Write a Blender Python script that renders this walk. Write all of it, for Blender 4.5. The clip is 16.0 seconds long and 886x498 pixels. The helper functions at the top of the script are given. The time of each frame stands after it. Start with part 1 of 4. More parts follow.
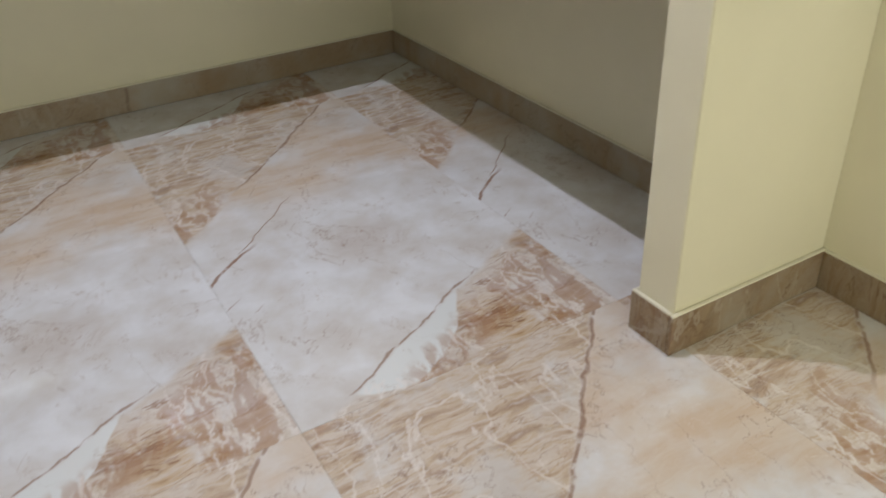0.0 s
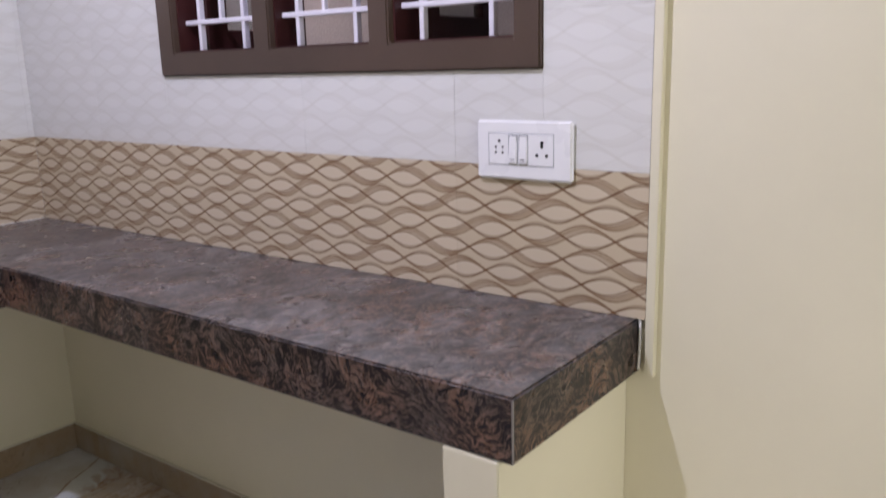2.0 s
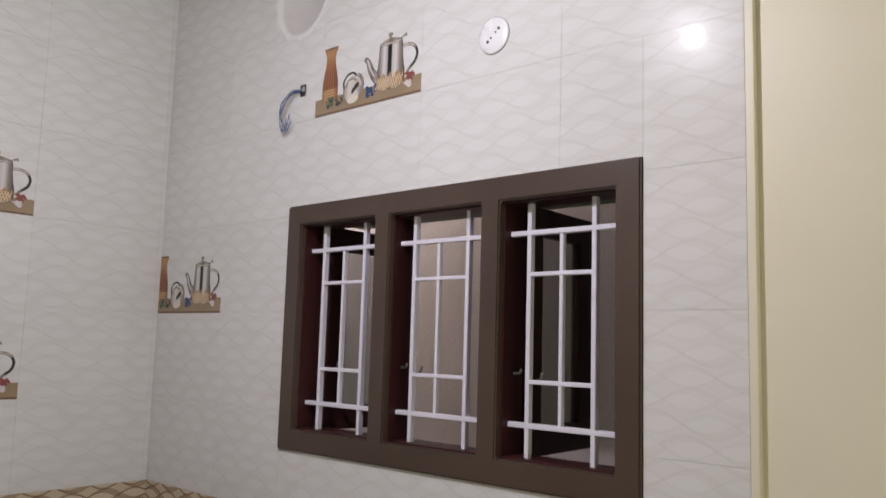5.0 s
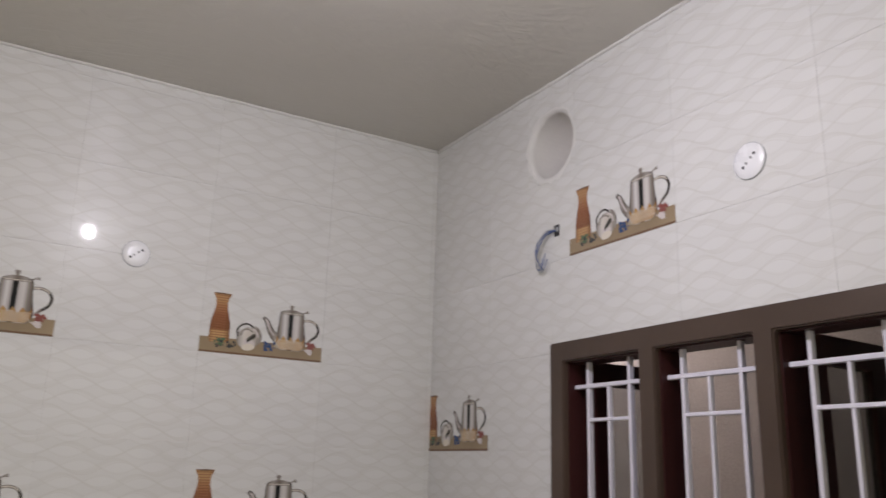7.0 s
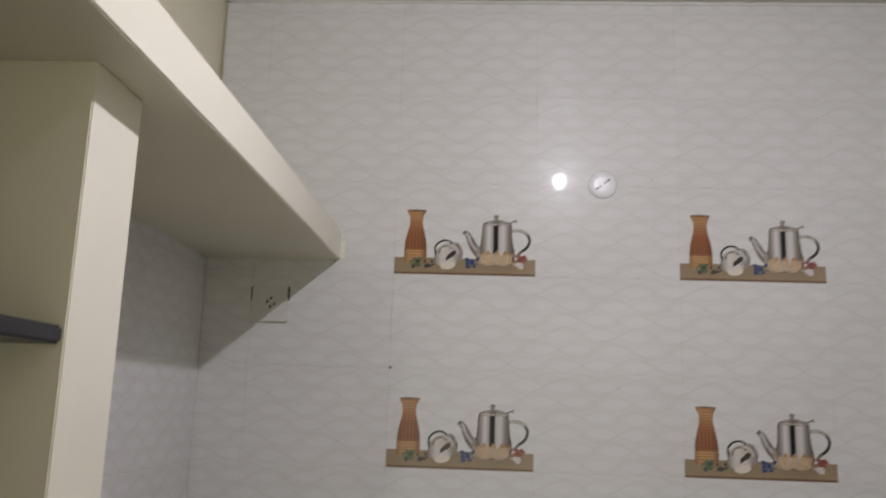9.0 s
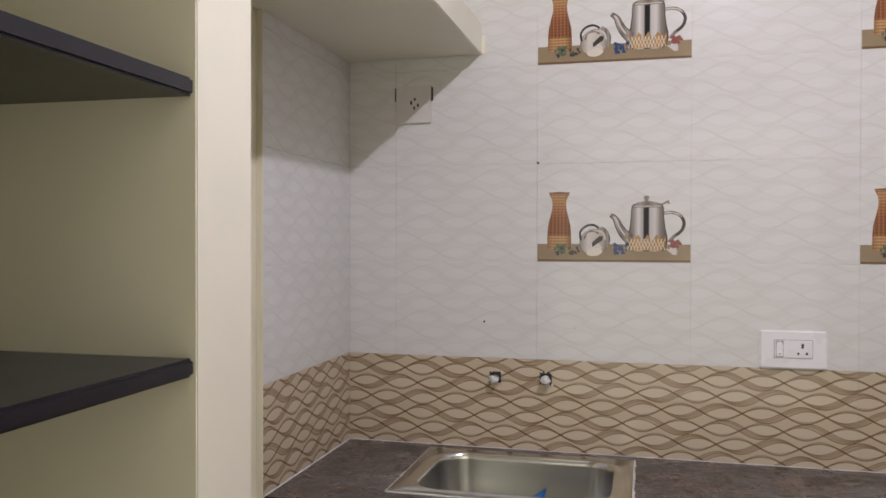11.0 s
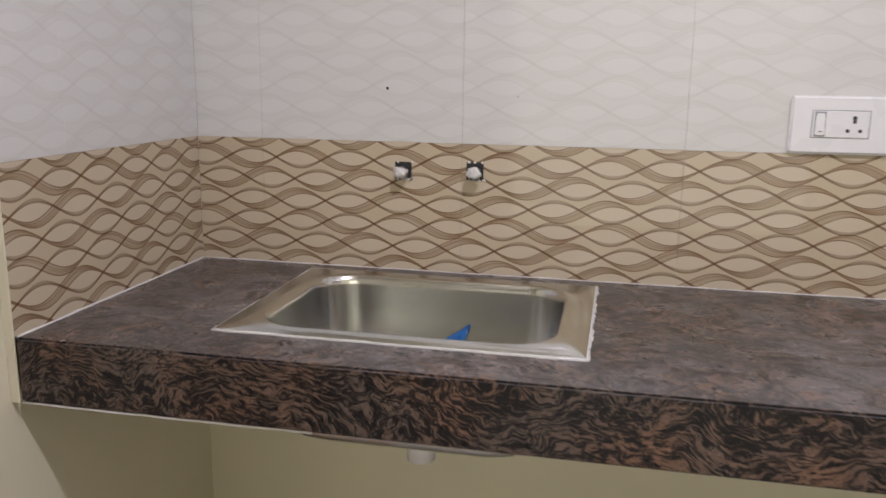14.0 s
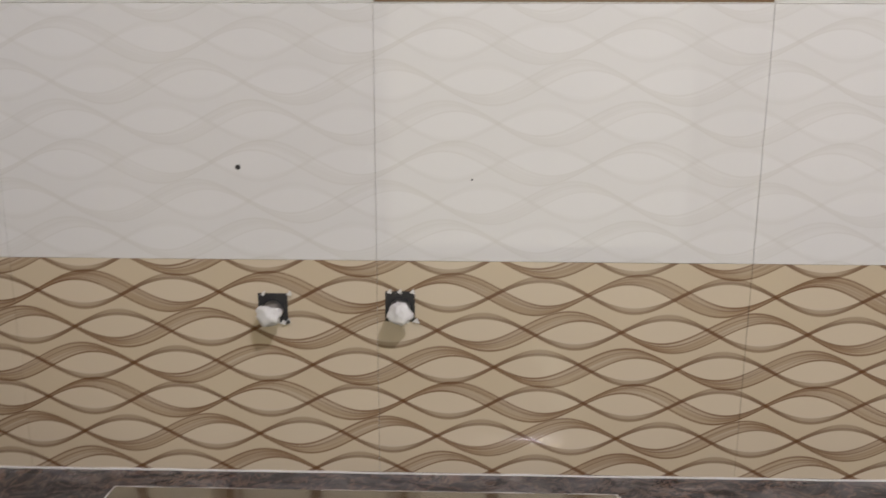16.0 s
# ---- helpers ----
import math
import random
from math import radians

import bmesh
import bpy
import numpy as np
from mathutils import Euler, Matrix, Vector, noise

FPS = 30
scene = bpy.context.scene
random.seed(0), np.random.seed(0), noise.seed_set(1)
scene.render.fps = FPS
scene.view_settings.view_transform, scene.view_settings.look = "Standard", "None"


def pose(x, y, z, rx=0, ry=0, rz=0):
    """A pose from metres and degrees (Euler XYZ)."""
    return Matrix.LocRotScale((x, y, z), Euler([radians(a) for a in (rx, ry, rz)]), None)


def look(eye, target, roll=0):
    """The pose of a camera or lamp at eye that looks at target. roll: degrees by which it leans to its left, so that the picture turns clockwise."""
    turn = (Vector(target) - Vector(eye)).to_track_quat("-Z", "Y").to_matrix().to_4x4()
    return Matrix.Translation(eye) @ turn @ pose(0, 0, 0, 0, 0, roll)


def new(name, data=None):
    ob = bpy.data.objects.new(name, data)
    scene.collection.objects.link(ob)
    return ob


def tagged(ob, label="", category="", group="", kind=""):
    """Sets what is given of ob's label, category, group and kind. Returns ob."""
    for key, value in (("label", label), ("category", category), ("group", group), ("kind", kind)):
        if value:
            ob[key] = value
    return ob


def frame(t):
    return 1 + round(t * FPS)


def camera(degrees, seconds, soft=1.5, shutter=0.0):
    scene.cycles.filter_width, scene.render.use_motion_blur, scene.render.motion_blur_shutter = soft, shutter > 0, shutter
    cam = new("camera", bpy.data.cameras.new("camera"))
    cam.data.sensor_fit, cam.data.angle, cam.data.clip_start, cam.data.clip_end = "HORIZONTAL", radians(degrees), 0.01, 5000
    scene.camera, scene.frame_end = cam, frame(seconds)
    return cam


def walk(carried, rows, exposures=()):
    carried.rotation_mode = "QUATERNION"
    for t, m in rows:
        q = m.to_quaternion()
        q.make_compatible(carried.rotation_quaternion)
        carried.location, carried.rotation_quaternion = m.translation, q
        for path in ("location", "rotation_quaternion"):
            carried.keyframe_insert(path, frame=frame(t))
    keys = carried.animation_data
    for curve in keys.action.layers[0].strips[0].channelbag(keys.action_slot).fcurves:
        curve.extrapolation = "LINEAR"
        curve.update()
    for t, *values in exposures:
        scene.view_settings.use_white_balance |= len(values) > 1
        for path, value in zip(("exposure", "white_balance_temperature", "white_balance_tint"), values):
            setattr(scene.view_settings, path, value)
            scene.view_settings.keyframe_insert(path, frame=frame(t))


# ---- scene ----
cam = camera(57.2, 16.0, 1.5, 0.3)
PATH = [
    (0, (2.604, 0.855, 1.132), (3.426, 2.342, 0.077), -2.9),
    (0.5, (2.698, 0.959, 1.157), (3.727, 2.37, 0.183), -3.2),
    (1, (2.743, 1.034, 1.196), (3.98, 2.358, 0.349), -3.1),
    (1.5, (2.738, 1.126, 1.276), (4.175, 2.355, 0.625), -2.2),
    (2, (2.728, 1.195, 1.353), (4.288, 2.366, 0.911), -1.5),
    (2.5, (2.739, 1.237, 1.415), (4.32, 2.443, 1.206), -0.1),
    (3, (2.742, 1.221, 1.494), (4.294, 2.481, 1.43), 0.9),
    (3.2, (2.722, 1.221, 1.53), (4.274, 2.482, 1.487), 1.2),
    (5.5, (2.566, 1.159, 1.67), (3.983, 2.525, 2.025), 2.4),
    (6, (2.598, 1.152, 1.686), (3.886, 2.616, 2.134), 2.4),
    (6.5, (2.609, 1.156, 1.715), (3.739, 2.734, 2.197), 2.0),
    (7, (2.519, 1.16, 1.682), (3.495, 2.825, 2.206), 1.7),
    (7.5, (2.48, 1.166, 1.667), (3.235, 2.939, 2.201), 1.3),
    (8, (2.512, 1.19, 1.722), (2.983, 3.075, 2.204), 1.45),
    (8.5, (2.572, 1.291, 1.675), (2.723, 3.232, 2.13), 1.77),
    (9, (2.592, 1.414, 1.641), (2.491, 3.375, 2.018), 1.8),
    (9.5, (2.611, 1.453, 1.554), (2.222, 3.403, 1.776), 2.6),
    (9.7, (2.587, 1.459, 1.54), (2.122, 3.397, 1.706), 2.6),
    (11.8, (2.739, 1.491, 1.479), (2.268, 3.431, 1.363), -0.6),
    (12, (2.769, 1.498, 1.455), (2.313, 3.44, 1.305), -0.3),
    (12.5, (2.731, 1.623, 1.371), (2.332, 3.568, 1.128), 0.3),
    (13, (2.689, 1.807, 1.308), (2.327, 3.746, 0.979), 0.7),
    (13.5, (2.697, 2.07, 1.28), (2.319, 3.995, 0.893), 0.8),
    (14, (2.628, 2.276, 1.29), (2.218, 4.189, 0.873), 0.7),
    (14.5, (2.535, 2.509, 1.309), (2.101, 4.416, 0.892), 0.4),
    (15, (2.442, 2.746, 1.361), (2.121, 4.666, 0.903), 0.2),
    (15.5, (2.42, 2.915, 1.339), (2.188, 4.86, 0.935), 0.3),
    (16, (2.411, 3.007, 1.374), (2.36, 4.96, 0.948), 0.2),
]
EXPOSURES = [(0.0, 0.33, 6200, 10), (1.0, 0.35, 5850, 18), (1.5, 0.27, 5750, 20), (2.0, 0.22, 5850, 22), (2.5, 0.1, 5950, 20), (3.0, 0.02, 6350, 20), (5.5, -0.55, 6580, 13), (7.0, -0.66, 6600, 13), (8.0, -0.64, 6520, 12), (9.0, -0.68, 6520, 12), (9.5, -0.53, 6560, 13), (12.0, -0.09, 6520, 16), (13.5, 0.1, 6500, 16), (15.0, 0.19, 6400, 13), (16.0, 0.2, 6550, 12)]
walk(cam, [(t, look(eye, target, roll)) for t, eye, target, roll in PATH], EXPOSURES)

# ---- light ----
world = bpy.data.worlds.new("night")
scene.world = world
world.use_nodes = True
world.node_tree.nodes["Background"].inputs[0].default_value = (0.5, 0.55, 0.65, 1)
world.node_tree.nodes["Background"].inputs[1].default_value = 0.02

BULB = (2.976, 2.40, 2.81)
bulb = bpy.data.lights.new("bulb_light", "POINT")
bulb.energy, bulb.color, bulb.shadow_soft_size = 50, (0.985, 0.968, 1.09), 0.018
new("bulb_light", bulb).location = BULB
globe = bpy.data.lights.new("bulb_front_light", "AREA")    # the bulb throws most of its light downwards
globe.shape, globe.size, globe.energy, globe.color = "DISK", 0.05, 10.5, (0.985, 0.968, 1.09)
new("bulb_front_light", globe).location = (BULB[0], BULB[1], BULB[2] - 0.026)
# unseen lamp, added to brighten the neighbour's wall beyond the window
outer_fill = bpy.data.lights.new("porch_light", "POINT")
outer_fill.energy, outer_fill.color, outer_fill.shadow_soft_size = 130, (1.0, 0.95, 0.97), 0.06
new("porch_light", outer_fill).location = (4.90, 4.5, 2.85)
hall = bpy.data.lights.new("hall_light", "AREA")    # light of the hall, in the wide opening behind
hall.shape, hall.size, hall.size_y = "RECTANGLE", 2.38, 2.6
hall.energy, hall.color = 34, (0.98, 0.96, 0.74)
new("hall_light", hall).matrix_world = look((2.91, -1.23, 1.36), (2.91, 2.0, 1.36))


# ---- material helpers ----
class Graph:
    """Shorthand for building one node material."""

    def __init__(self, name, rough=0.5, metal=0.0, spec=0.5):
        self.mat = bpy.data.materials.new(name)
        self.mat.use_nodes = True
        self.tree = self.mat.node_tree
        self.bsdf = self.tree.nodes["Principled BSDF"]
        self.bsdf.inputs["Roughness"].default_value = rough
        self.bsdf.inputs["Metallic"].default_value = metal
        self.bsdf.inputs["Specular IOR Level"].default_value = spec

    def node(self, kind):
        return self.tree.nodes.new(kind)

    def put(self, socket, value):
        if isinstance(value, bpy.types.NodeSocket):
            self.tree.links.new(value, socket)
        elif isinstance(value, tuple) and len(value) == 3 and socket.type == "RGBA":
            socket.default_value = (*value, 1)
        else:
            socket.default_value = value

    def m(self, op, a, b=0.0, c=0.0):
        n = self.node("ShaderNodeMath")
        n.operation = op
        for s, v in zip(n.inputs, (a, b, c)):
            self.put(s, v)
        return n.outputs[0]

    def xyz(self, space="Object"):
        co = self.node("ShaderNodeTexCoord").outputs[space]
        s = self.node("ShaderNodeSeparateXYZ")
        self.put(s.inputs[0], co)
        return co, s.outputs[0], s.outputs[1], s.outputs[2]

    def join(self, x, y, z):
        n = self.node("ShaderNodeCombineXYZ")
        for s, v in zip(n.inputs, (x, y, z)):
            self.put(s, v)
        return n.outputs[0]

    def noise(self, co, scale, detail=4.0, rough=0.55, distort=0.0, color=False):
        n = self.node("ShaderNodeTexNoise")
        self.put(n.inputs["Vector"], co)
        for key, v in (("Scale", scale), ("Detail", detail), ("Roughness", rough), ("Distortion", distort)):
            self.put(n.inputs[key], v)
        return n.outputs[1 if color else 0]

    def step(self, v, lo, hi, a=0.0, b=1.0):
        n = self.node("ShaderNodeMapRange")
        n.interpolation_type = "SMOOTHSTEP"
        for s, value in zip(n.inputs, (v, lo, hi, a, b)):
            self.put(s, value)
        return n.outputs[0]

    def mix(self, f, a, b, mode="MIX"):
        n = self.node("ShaderNodeMix")
        n.data_type, n.blend_type = "RGBA", mode
        self.put(n.inputs[0], f)
        self.put(n.inputs[6], a)
        self.put(n.inputs[7], b)
        return n.outputs[2]

    def ramp(self, f, *stops):
        n = self.node("ShaderNodeValToRGB")
        e = n.color_ramp.elements
        while len(e) < len(stops):
            e.new(0.5)
        for el, (p, col) in zip(e, stops):
            el.position, el.color = p, (*col, 1)
        self.put(n.inputs[0], f)
        return n.outputs[0]

    def vadd(self, a, b):
        n = self.node("ShaderNodeVectorMath")
        n.operation = "ADD"
        self.put(n.inputs[0], a)
        self.put(n.inputs[1], b)
        return n.outputs[0]

    def vscale(self, a, f):
        n = self.node("ShaderNodeVectorMath")
        n.operation = "SCALE"
        self.put(n.inputs[0], a)
        self.put(n.inputs["Scale"], f)
        return n.outputs[0]

    def mapped(self, co, scale=(1, 1, 1), turn=(0, 0, 0)):
        n = self.node("ShaderNodeMapping")
        self.put(n.inputs[0], co)
        n.inputs["Rotation"].default_value = tuple(radians(a) for a in turn)
        n.inputs["Scale"].default_value = scale
        return n.outputs[0]

    def random(self):
        return self.node("ShaderNodeObjectInfo").outputs["Random"]

    def bump(self, height, strength, distance=0.01):
        n = self.node("ShaderNodeBump")
        self.put(n.inputs["Height"], height)
        n.inputs["Strength"].default_value = strength
        n.inputs["Distance"].default_value = distance
        self.put(self.bsdf.inputs["Normal"], n.outputs[0])

    def done(self, color, rough=None):
        self.put(self.bsdf.inputs["Base Color"], color)
        if rough is not None:
            self.put(self.bsdf.inputs["Roughness"], rough)
        return self.mat


def paint(name, color, rough=0.5, mottled=0.04, bump=0.05, scale=6.0, spec=0.4):
    g = Graph(name, rough, spec=spec)
    co, *_ = g.xyz("Object")
    big, fine = g.noise(co, 1.6, 5, 0.6), g.noise(co, scale * 12, 3, 0.6)
    dark = tuple(c * (1 - mottled * 2.2) for c in color)
    col = g.mix(g.step(big, 0.3, 0.7), dark, color)
    g.bump(g.m("ADD", g.m("MULTIPLY", g.noise(co, scale, 4, 0.6), 2.0), fine), bump, 0.004)
    return g.done(col, g.m("ADD", g.m("MULTIPLY", big, 0.12), rough - 0.06))


def plain(name, color, rough=0.4, metal=0.0):
    g = Graph(name, rough, metal)
    co, *_ = g.xyz("Object")
    v = g.noise(co, 9, 3, 0.6)
    return g.done(g.mix(v, tuple(c * 0.96 for c in color), tuple(min(1, c * 1.03) for c in color)), g.m("ADD", g.m("MULTIPLY", v, 0.1), rough - 0.05))


def wave_tile(name, ground, fill, thin, broad, depth, halo=0.26, hair=0.85):
    """Glazed tile printed with rows of interlaced waves; u runs along the tile, v up it."""
    g = Graph(name, halo, spec=0.11)
    co, u, v, w = g.xyz("Object")
    pitch, eye, amp = 0.0465, 0.1125, 0.0195
    down = g.m("DIVIDE", g.m("SUBTRACT", 0.3040, v), pitch)      # rows are counted from the top of the tile
    row0 = g.m("FLOOR", down)

    def line(d, at, half, soft):
        off = g.m("ABSOLUTE", g.m("SUBTRACT", d, at))
        return g.m("SUBTRACT", 1.0, g.step(off, half, g.m("ADD", half, soft)))

    bands, edges, hairs, eyes = [], [], [], []
    for k in (0, 1):
        row = g.m("ADD", row0, float(k))
        zz = g.m("MULTIPLY", g.m("SUBTRACT", row, down), pitch)
        kind = g.m("MODULO", g.m("ADD", row, 2.0), 3.0)
        one_of, two_of = g.m("COMPARE", kind, 1.0, 0.1), g.m("COMPARE", kind, 2.0, 0.1)
        phase = g.m("MULTIPLY", g.m("SUBTRACT", g.m("SUBTRACT", u, 0.031), g.m("MULTIPLY", one_of, 0.042)), math.pi / eye)
        flip_s = g.m("SUBTRACT", 1.0, g.m("MULTIPLY", one_of, 2.0))
        flip_c = g.m("SUBTRACT", 1.0, g.m("MULTIPLY", two_of, 2.0))
        one = g.m("MULTIPLY", g.m("MULTIPLY", g.m("SINE", phase), flip_s), amp)
        d1, d2 = g.m("SUBTRACT", zz, one), g.m("ADD", zz, one)
        width = g.m("SUBTRACT", 0.0058, g.m("MULTIPLY", g.m("MULTIPLY", g.m("COSINE", phase), flip_c), 0.0041))
        streak = g.noise(g.join(g.m("MULTIPLY", u, 5), g.m("DIVIDE", d1, g.m("MULTIPLY", width, 0.38)), row), 1.0, 2, 0.5)
        press = g.step(width, 0.0022, 0.0090, 1.0, 0.62)           # the ribbon darkens where it narrows
        bands.append(g.m("MULTIPLY", g.m("MULTIPLY", line(d1, 0.0, width, 0.0018), g.step(streak, 0.30, 0.66, 0.45, 1.0)), press))
        edges.append(g.m("MAXIMUM", line(d1, width, 0.0003, 0.0014), line(d1, g.m("MULTIPLY", width, -1.0), 0.0003, 0.0014)))
        edges.append(g.m("MULTIPLY", line(d1, g.m("MULTIPLY", width, 0.35), 0.0004, 0.0012), 0.6))
        crest = g.m("POWER", g.m("SINE", phase), 2.0)
        gap = g.m("ADD", 0.0005, g.m("MULTIPLY", crest, 0.0019))
        hairs.append(g.m("MAXIMUM", g.m("MULTIPLY", line(d2, gap, 0.0009, 0.0015), g.m("SUBTRACT", 1.0, g.m("MULTIPLY", crest, 0.55))), g.m("MULTIPLY", line(d2, g.m("MULTIPLY", gap, -1.0), 0.0012, 0.0015), g.m("SUBTRACT", 1.0, g.m("MULTIPLY", crest, 0.25)))))
        hairs.append(g.m("MULTIPLY", line(d2, 0.0, 0.0022, 0.0014), 0.50))
        eyes.append(g.m("SUBTRACT", 1.0, g.step(g.m("SUBTRACT", g.m("ABSOLUTE", zz), g.m("ABSOLUTE", one)), -0.002, 0.0)))

    def top(some):
        out = some[0]
        for other in some[1:]:
            out = g.m("MAXIMUM", out, other)
        return out

    cloud = g.noise(co, 7, 3, 0.5)
    col = g.mix(g.m("MULTIPLY", top(eyes), 0.85), ground, fill)
    col = g.mix(g.m("MULTIPLY", top(bands), 0.92 * depth), col, broad)
    col = g.mix(g.m("MULTIPLY", top(edges), 0.58 * depth), col, thin)
    col = g.mix(g.m("MULTIPLY", top(hairs), hair * depth), col, thin)
    tone = g.m("ADD", g.m("ADD", 0.945, g.m("MULTIPLY", g.random(), 0.035)), g.m("MULTIPLY", cloud, 0.05))
    col = g.mix(1.0, col, g.join(tone, tone, tone), "MULTIPLY")
    g.bump(g.noise(co, 4, 2, 0.5), 0.012, 0.01)
    g.bsdf.inputs["Coat Weight"].default_value = 0.6
    g.put(g.bsdf.inputs["Coat Roughness"], g.m("ADD", 0.022, g.m("MULTIPLY", cloud, 0.03)))
    return g.done(col, g.m("ADD", halo - 0.03, g.m("MULTIPLY", cloud, 0.06)))


def granite_material():
    g = Graph("granite", 0.3, spec=0.30)
    co, u, v, w = g.xyz("Object")
    flow = g.noise(co, 3.0, 4, 0.55, color=True)
    eddy = g.noise(co, 11.0, 3, 0.5, color=True)
    warp = g.vadd(g.vadd(co, g.vscale(flow, 0.42)), g.vscale(eddy, 0.05))
    swirl = g.noise(g.mapped(warp, (36, 55, 140), (10, 22, 18)), 1.0, 8, 0.72, 0.4)
    grain = g.noise(g.mapped(co, (260, 260, 420), (0, 20, 30)), 1.0, 3, 0.7)
    fleck = g.noise(g.mapped(warp, (80, 105, 220), (0, 10, 30)), 1.0, 6, 0.72)
    zone = g.noise(co, 6.0, 5, 0.62)
    mass = g.noise(co, 13.0, 4, 0.6)
    pale = g.mix(g.step(zone, 0.40, 0.66), (0.130, 0.096, 0.080), (0.200, 0.114, 0.076))
    pale = g.mix(g.step(grain, 0.40, 0.75, 0.0, 0.45), pale, (0.045, 0.036, 0.034))
    lo = g.m("ADD", 0.335, g.m("MULTIPLY", mass, 0.25))
    col = g.mix(g.step(swirl, lo, g.m("ADD", lo, 0.11)), (0.007, 0.006, 0.008), pale)
    col = g.mix(g.step(fleck, 0.57, 0.70, 0.0, 0.5), col, (0.27, 0.165, 0.12))
    col = g.mix(g.step(fleck, 0.32, 0.46, 0.85, 0.0), col, (0.006, 0.006, 0.008))
    # upward faces: reflected wall and bulb light put in as patchy pale grey
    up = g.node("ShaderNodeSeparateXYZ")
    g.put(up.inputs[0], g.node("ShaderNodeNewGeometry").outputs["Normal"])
    top_sheen = g.m("MULTIPLY", g.step(up.outputs[2], 0.7, 0.95), g.m("MULTIPLY", g.step(g.noise(g.mapped(warp, (14, 30, 14), (0, 0, 35)), 1.0, 7, 0.7), 0.34, 0.66, 0.05, 0.36), g.step(g.noise(co, 4.0, 4, 0.6), 0.32, 0.62, 0.45, 1.0)))
    col = g.mix(top_sheen, col, (0.42, 0.415, 0.43))
    g.bump(fleck, 0.05, 0.002)
    return g.done(col, g.m("ADD", 0.17, g.m("MULTIPLY", mass, 0.24)))


def marble_material(name, dull=0.0):
    """The slab's print, the same on every slab: u across 0.80 m, v along 1.60 m."""
    g = Graph(name, 0.09, spec=0.5)
    co, u, v, w = g.xyz("Object")
    n1 = g.noise(co, 5.0, 6, 0.6, color=True)
    warp = g.vadd(co, g.vscale(n1, 0.07))
    sx = g.node("ShaderNodeSeparateXYZ")
    g.put(sx.inputs[0], warp)
    wu, wv = g.m("SUBTRACT", sx.outputs[0], 0.035), g.m("SUBTRACT", sx.outputs[1], 0.035)

    def ridge(value, centre, half, soft):
        return g.m("SUBTRACT", 1.0, g.step(g.m("ABSOLUTE", g.m("SUBTRACT", value, centre)), half, half + soft))

    def both(*some):
        out = some[0]
        for other in some[1:]:
            out = g.m("MULTIPLY", out, other)
        return out

    def slant(ku, kv):
        return g.m("ADD", g.m("MULTIPLY", wu, ku), g.m("MULTIPLY", wv, kv))

    def fade(value, lo, hi):
        return g.m("SUBTRACT", 1.0, g.step(value, lo, hi))

    # pale, clouded ground
    cloud = g.noise(co, 6.0, 7, 0.60, 0.2)
    soft = g.noise(co, 2.5, 3, 0.5)
    base = g.ramp(g.m("ADD", g.m("MULTIPLY", cloud, 0.7), g.m("MULTIPLY", soft, 0.3)), (0.36, (0.54, 0.51, 0.49)), (0.45, (0.60, 0.59, 0.585)), (0.52, (0.64, 0.645, 0.66)), (0.60, (0.70, 0.715, 0.745)))
    # banded brown: a field under a slanting edge at the foot, a wedge over a slanting edge at the head
    bands = g.noise(g.mapped(warp, (3.5, 19, 3), (0, 0, 10)), 1.0, 7, 0.64, 0.5)
    brown = g.ramp(bands, (0.30, (0.24, 0.13, 0.07)), (0.38, (0.42, 0.28, 0.16)), (0.47, (0.57, 0.49, 0.41)), (0.55, (0.48, 0.35, 0.215)), (0.62, (0.32, 0.19, 0.10)), (0.72, (0.60, 0.54, 0.49)))
    foot_edge = g.m("SUBTRACT", slant(0.55, -1.0), 0.02)           # distance below the edge of the foot field
    head_edge = g.m("SUBTRACT", slant(-1.04, 1.0), 0.84)           # distance above the edge of the wedge
    foot, head = g.step(foot_edge, 0.0, 0.03), g.step(head_edge, -0.01, 0.02)
    broken = g.step(g.noise(warp, 6.0, 6, 0.66), 0.34, 0.50, 0.25, 1.0)
    beige = both(g.step(wv, 0.80, 1.05), fade(head_edge, -0.01, 0.02), g.step(g.noise(co, 4.0, 5, 0.6), 0.30, 0.62))
    col = g.mix(g.m("MULTIPLY", beige, 0.85), base, g.mix(g.step(bands, 0.36, 0.62), (0.53, 0.39, 0.265), (0.59, 0.495, 0.40)))
    patch = g.step(g.noise(warp, 2.6, 4, 0.55), 0.38, 0.62, 0.45, 1.0)
    col = g.mix(both(foot, broken, patch), col, brown)
    col = g.mix(both(head, broken, 0.8), col, brown)
    # long dark strokes that follow the banding
    stroke = g.noise(g.mapped(warp, (2.2, 11, 3), (0, 0, 14)), 1.0, 6, 0.55, 0.9)
    inked = g.m("MAXIMUM", ridge(stroke, 0.44, 0.002, 0.009), ridge(stroke, 0.56, 0.002, 0.007))
    col = g.mix(both(inked, g.m("MAXIMUM", foot, g.m("MULTIPLY", head, 0.6)), g.step(g.noise(co, 6.1, 3), 0.42, 0.56), 0.75), col, (0.23, 0.11, 0.06))
    # solid rust islands inside the brown fields
    isles = g.step(g.noise(g.mapped(warp, (9, 4.5, 5), (0, 0, -35)), 1.0, 5, 0.55, 0.6), 0.60, 0.70)
    col = g.mix(both(isles, g.m("MAXIMUM", foot, head), 0.28), col, g.mix(g.noise(co, 40, 3), (0.30, 0.13, 0.065), (0.46, 0.26, 0.16)))
    # smooth pale lens under the foot's edge
    belly = g.m("MULTIPLY", g.m("SINE", g.m("MULTIPLY", g.m("SUBTRACT", wu, 0.12), math.pi / 0.40)), 0.135)
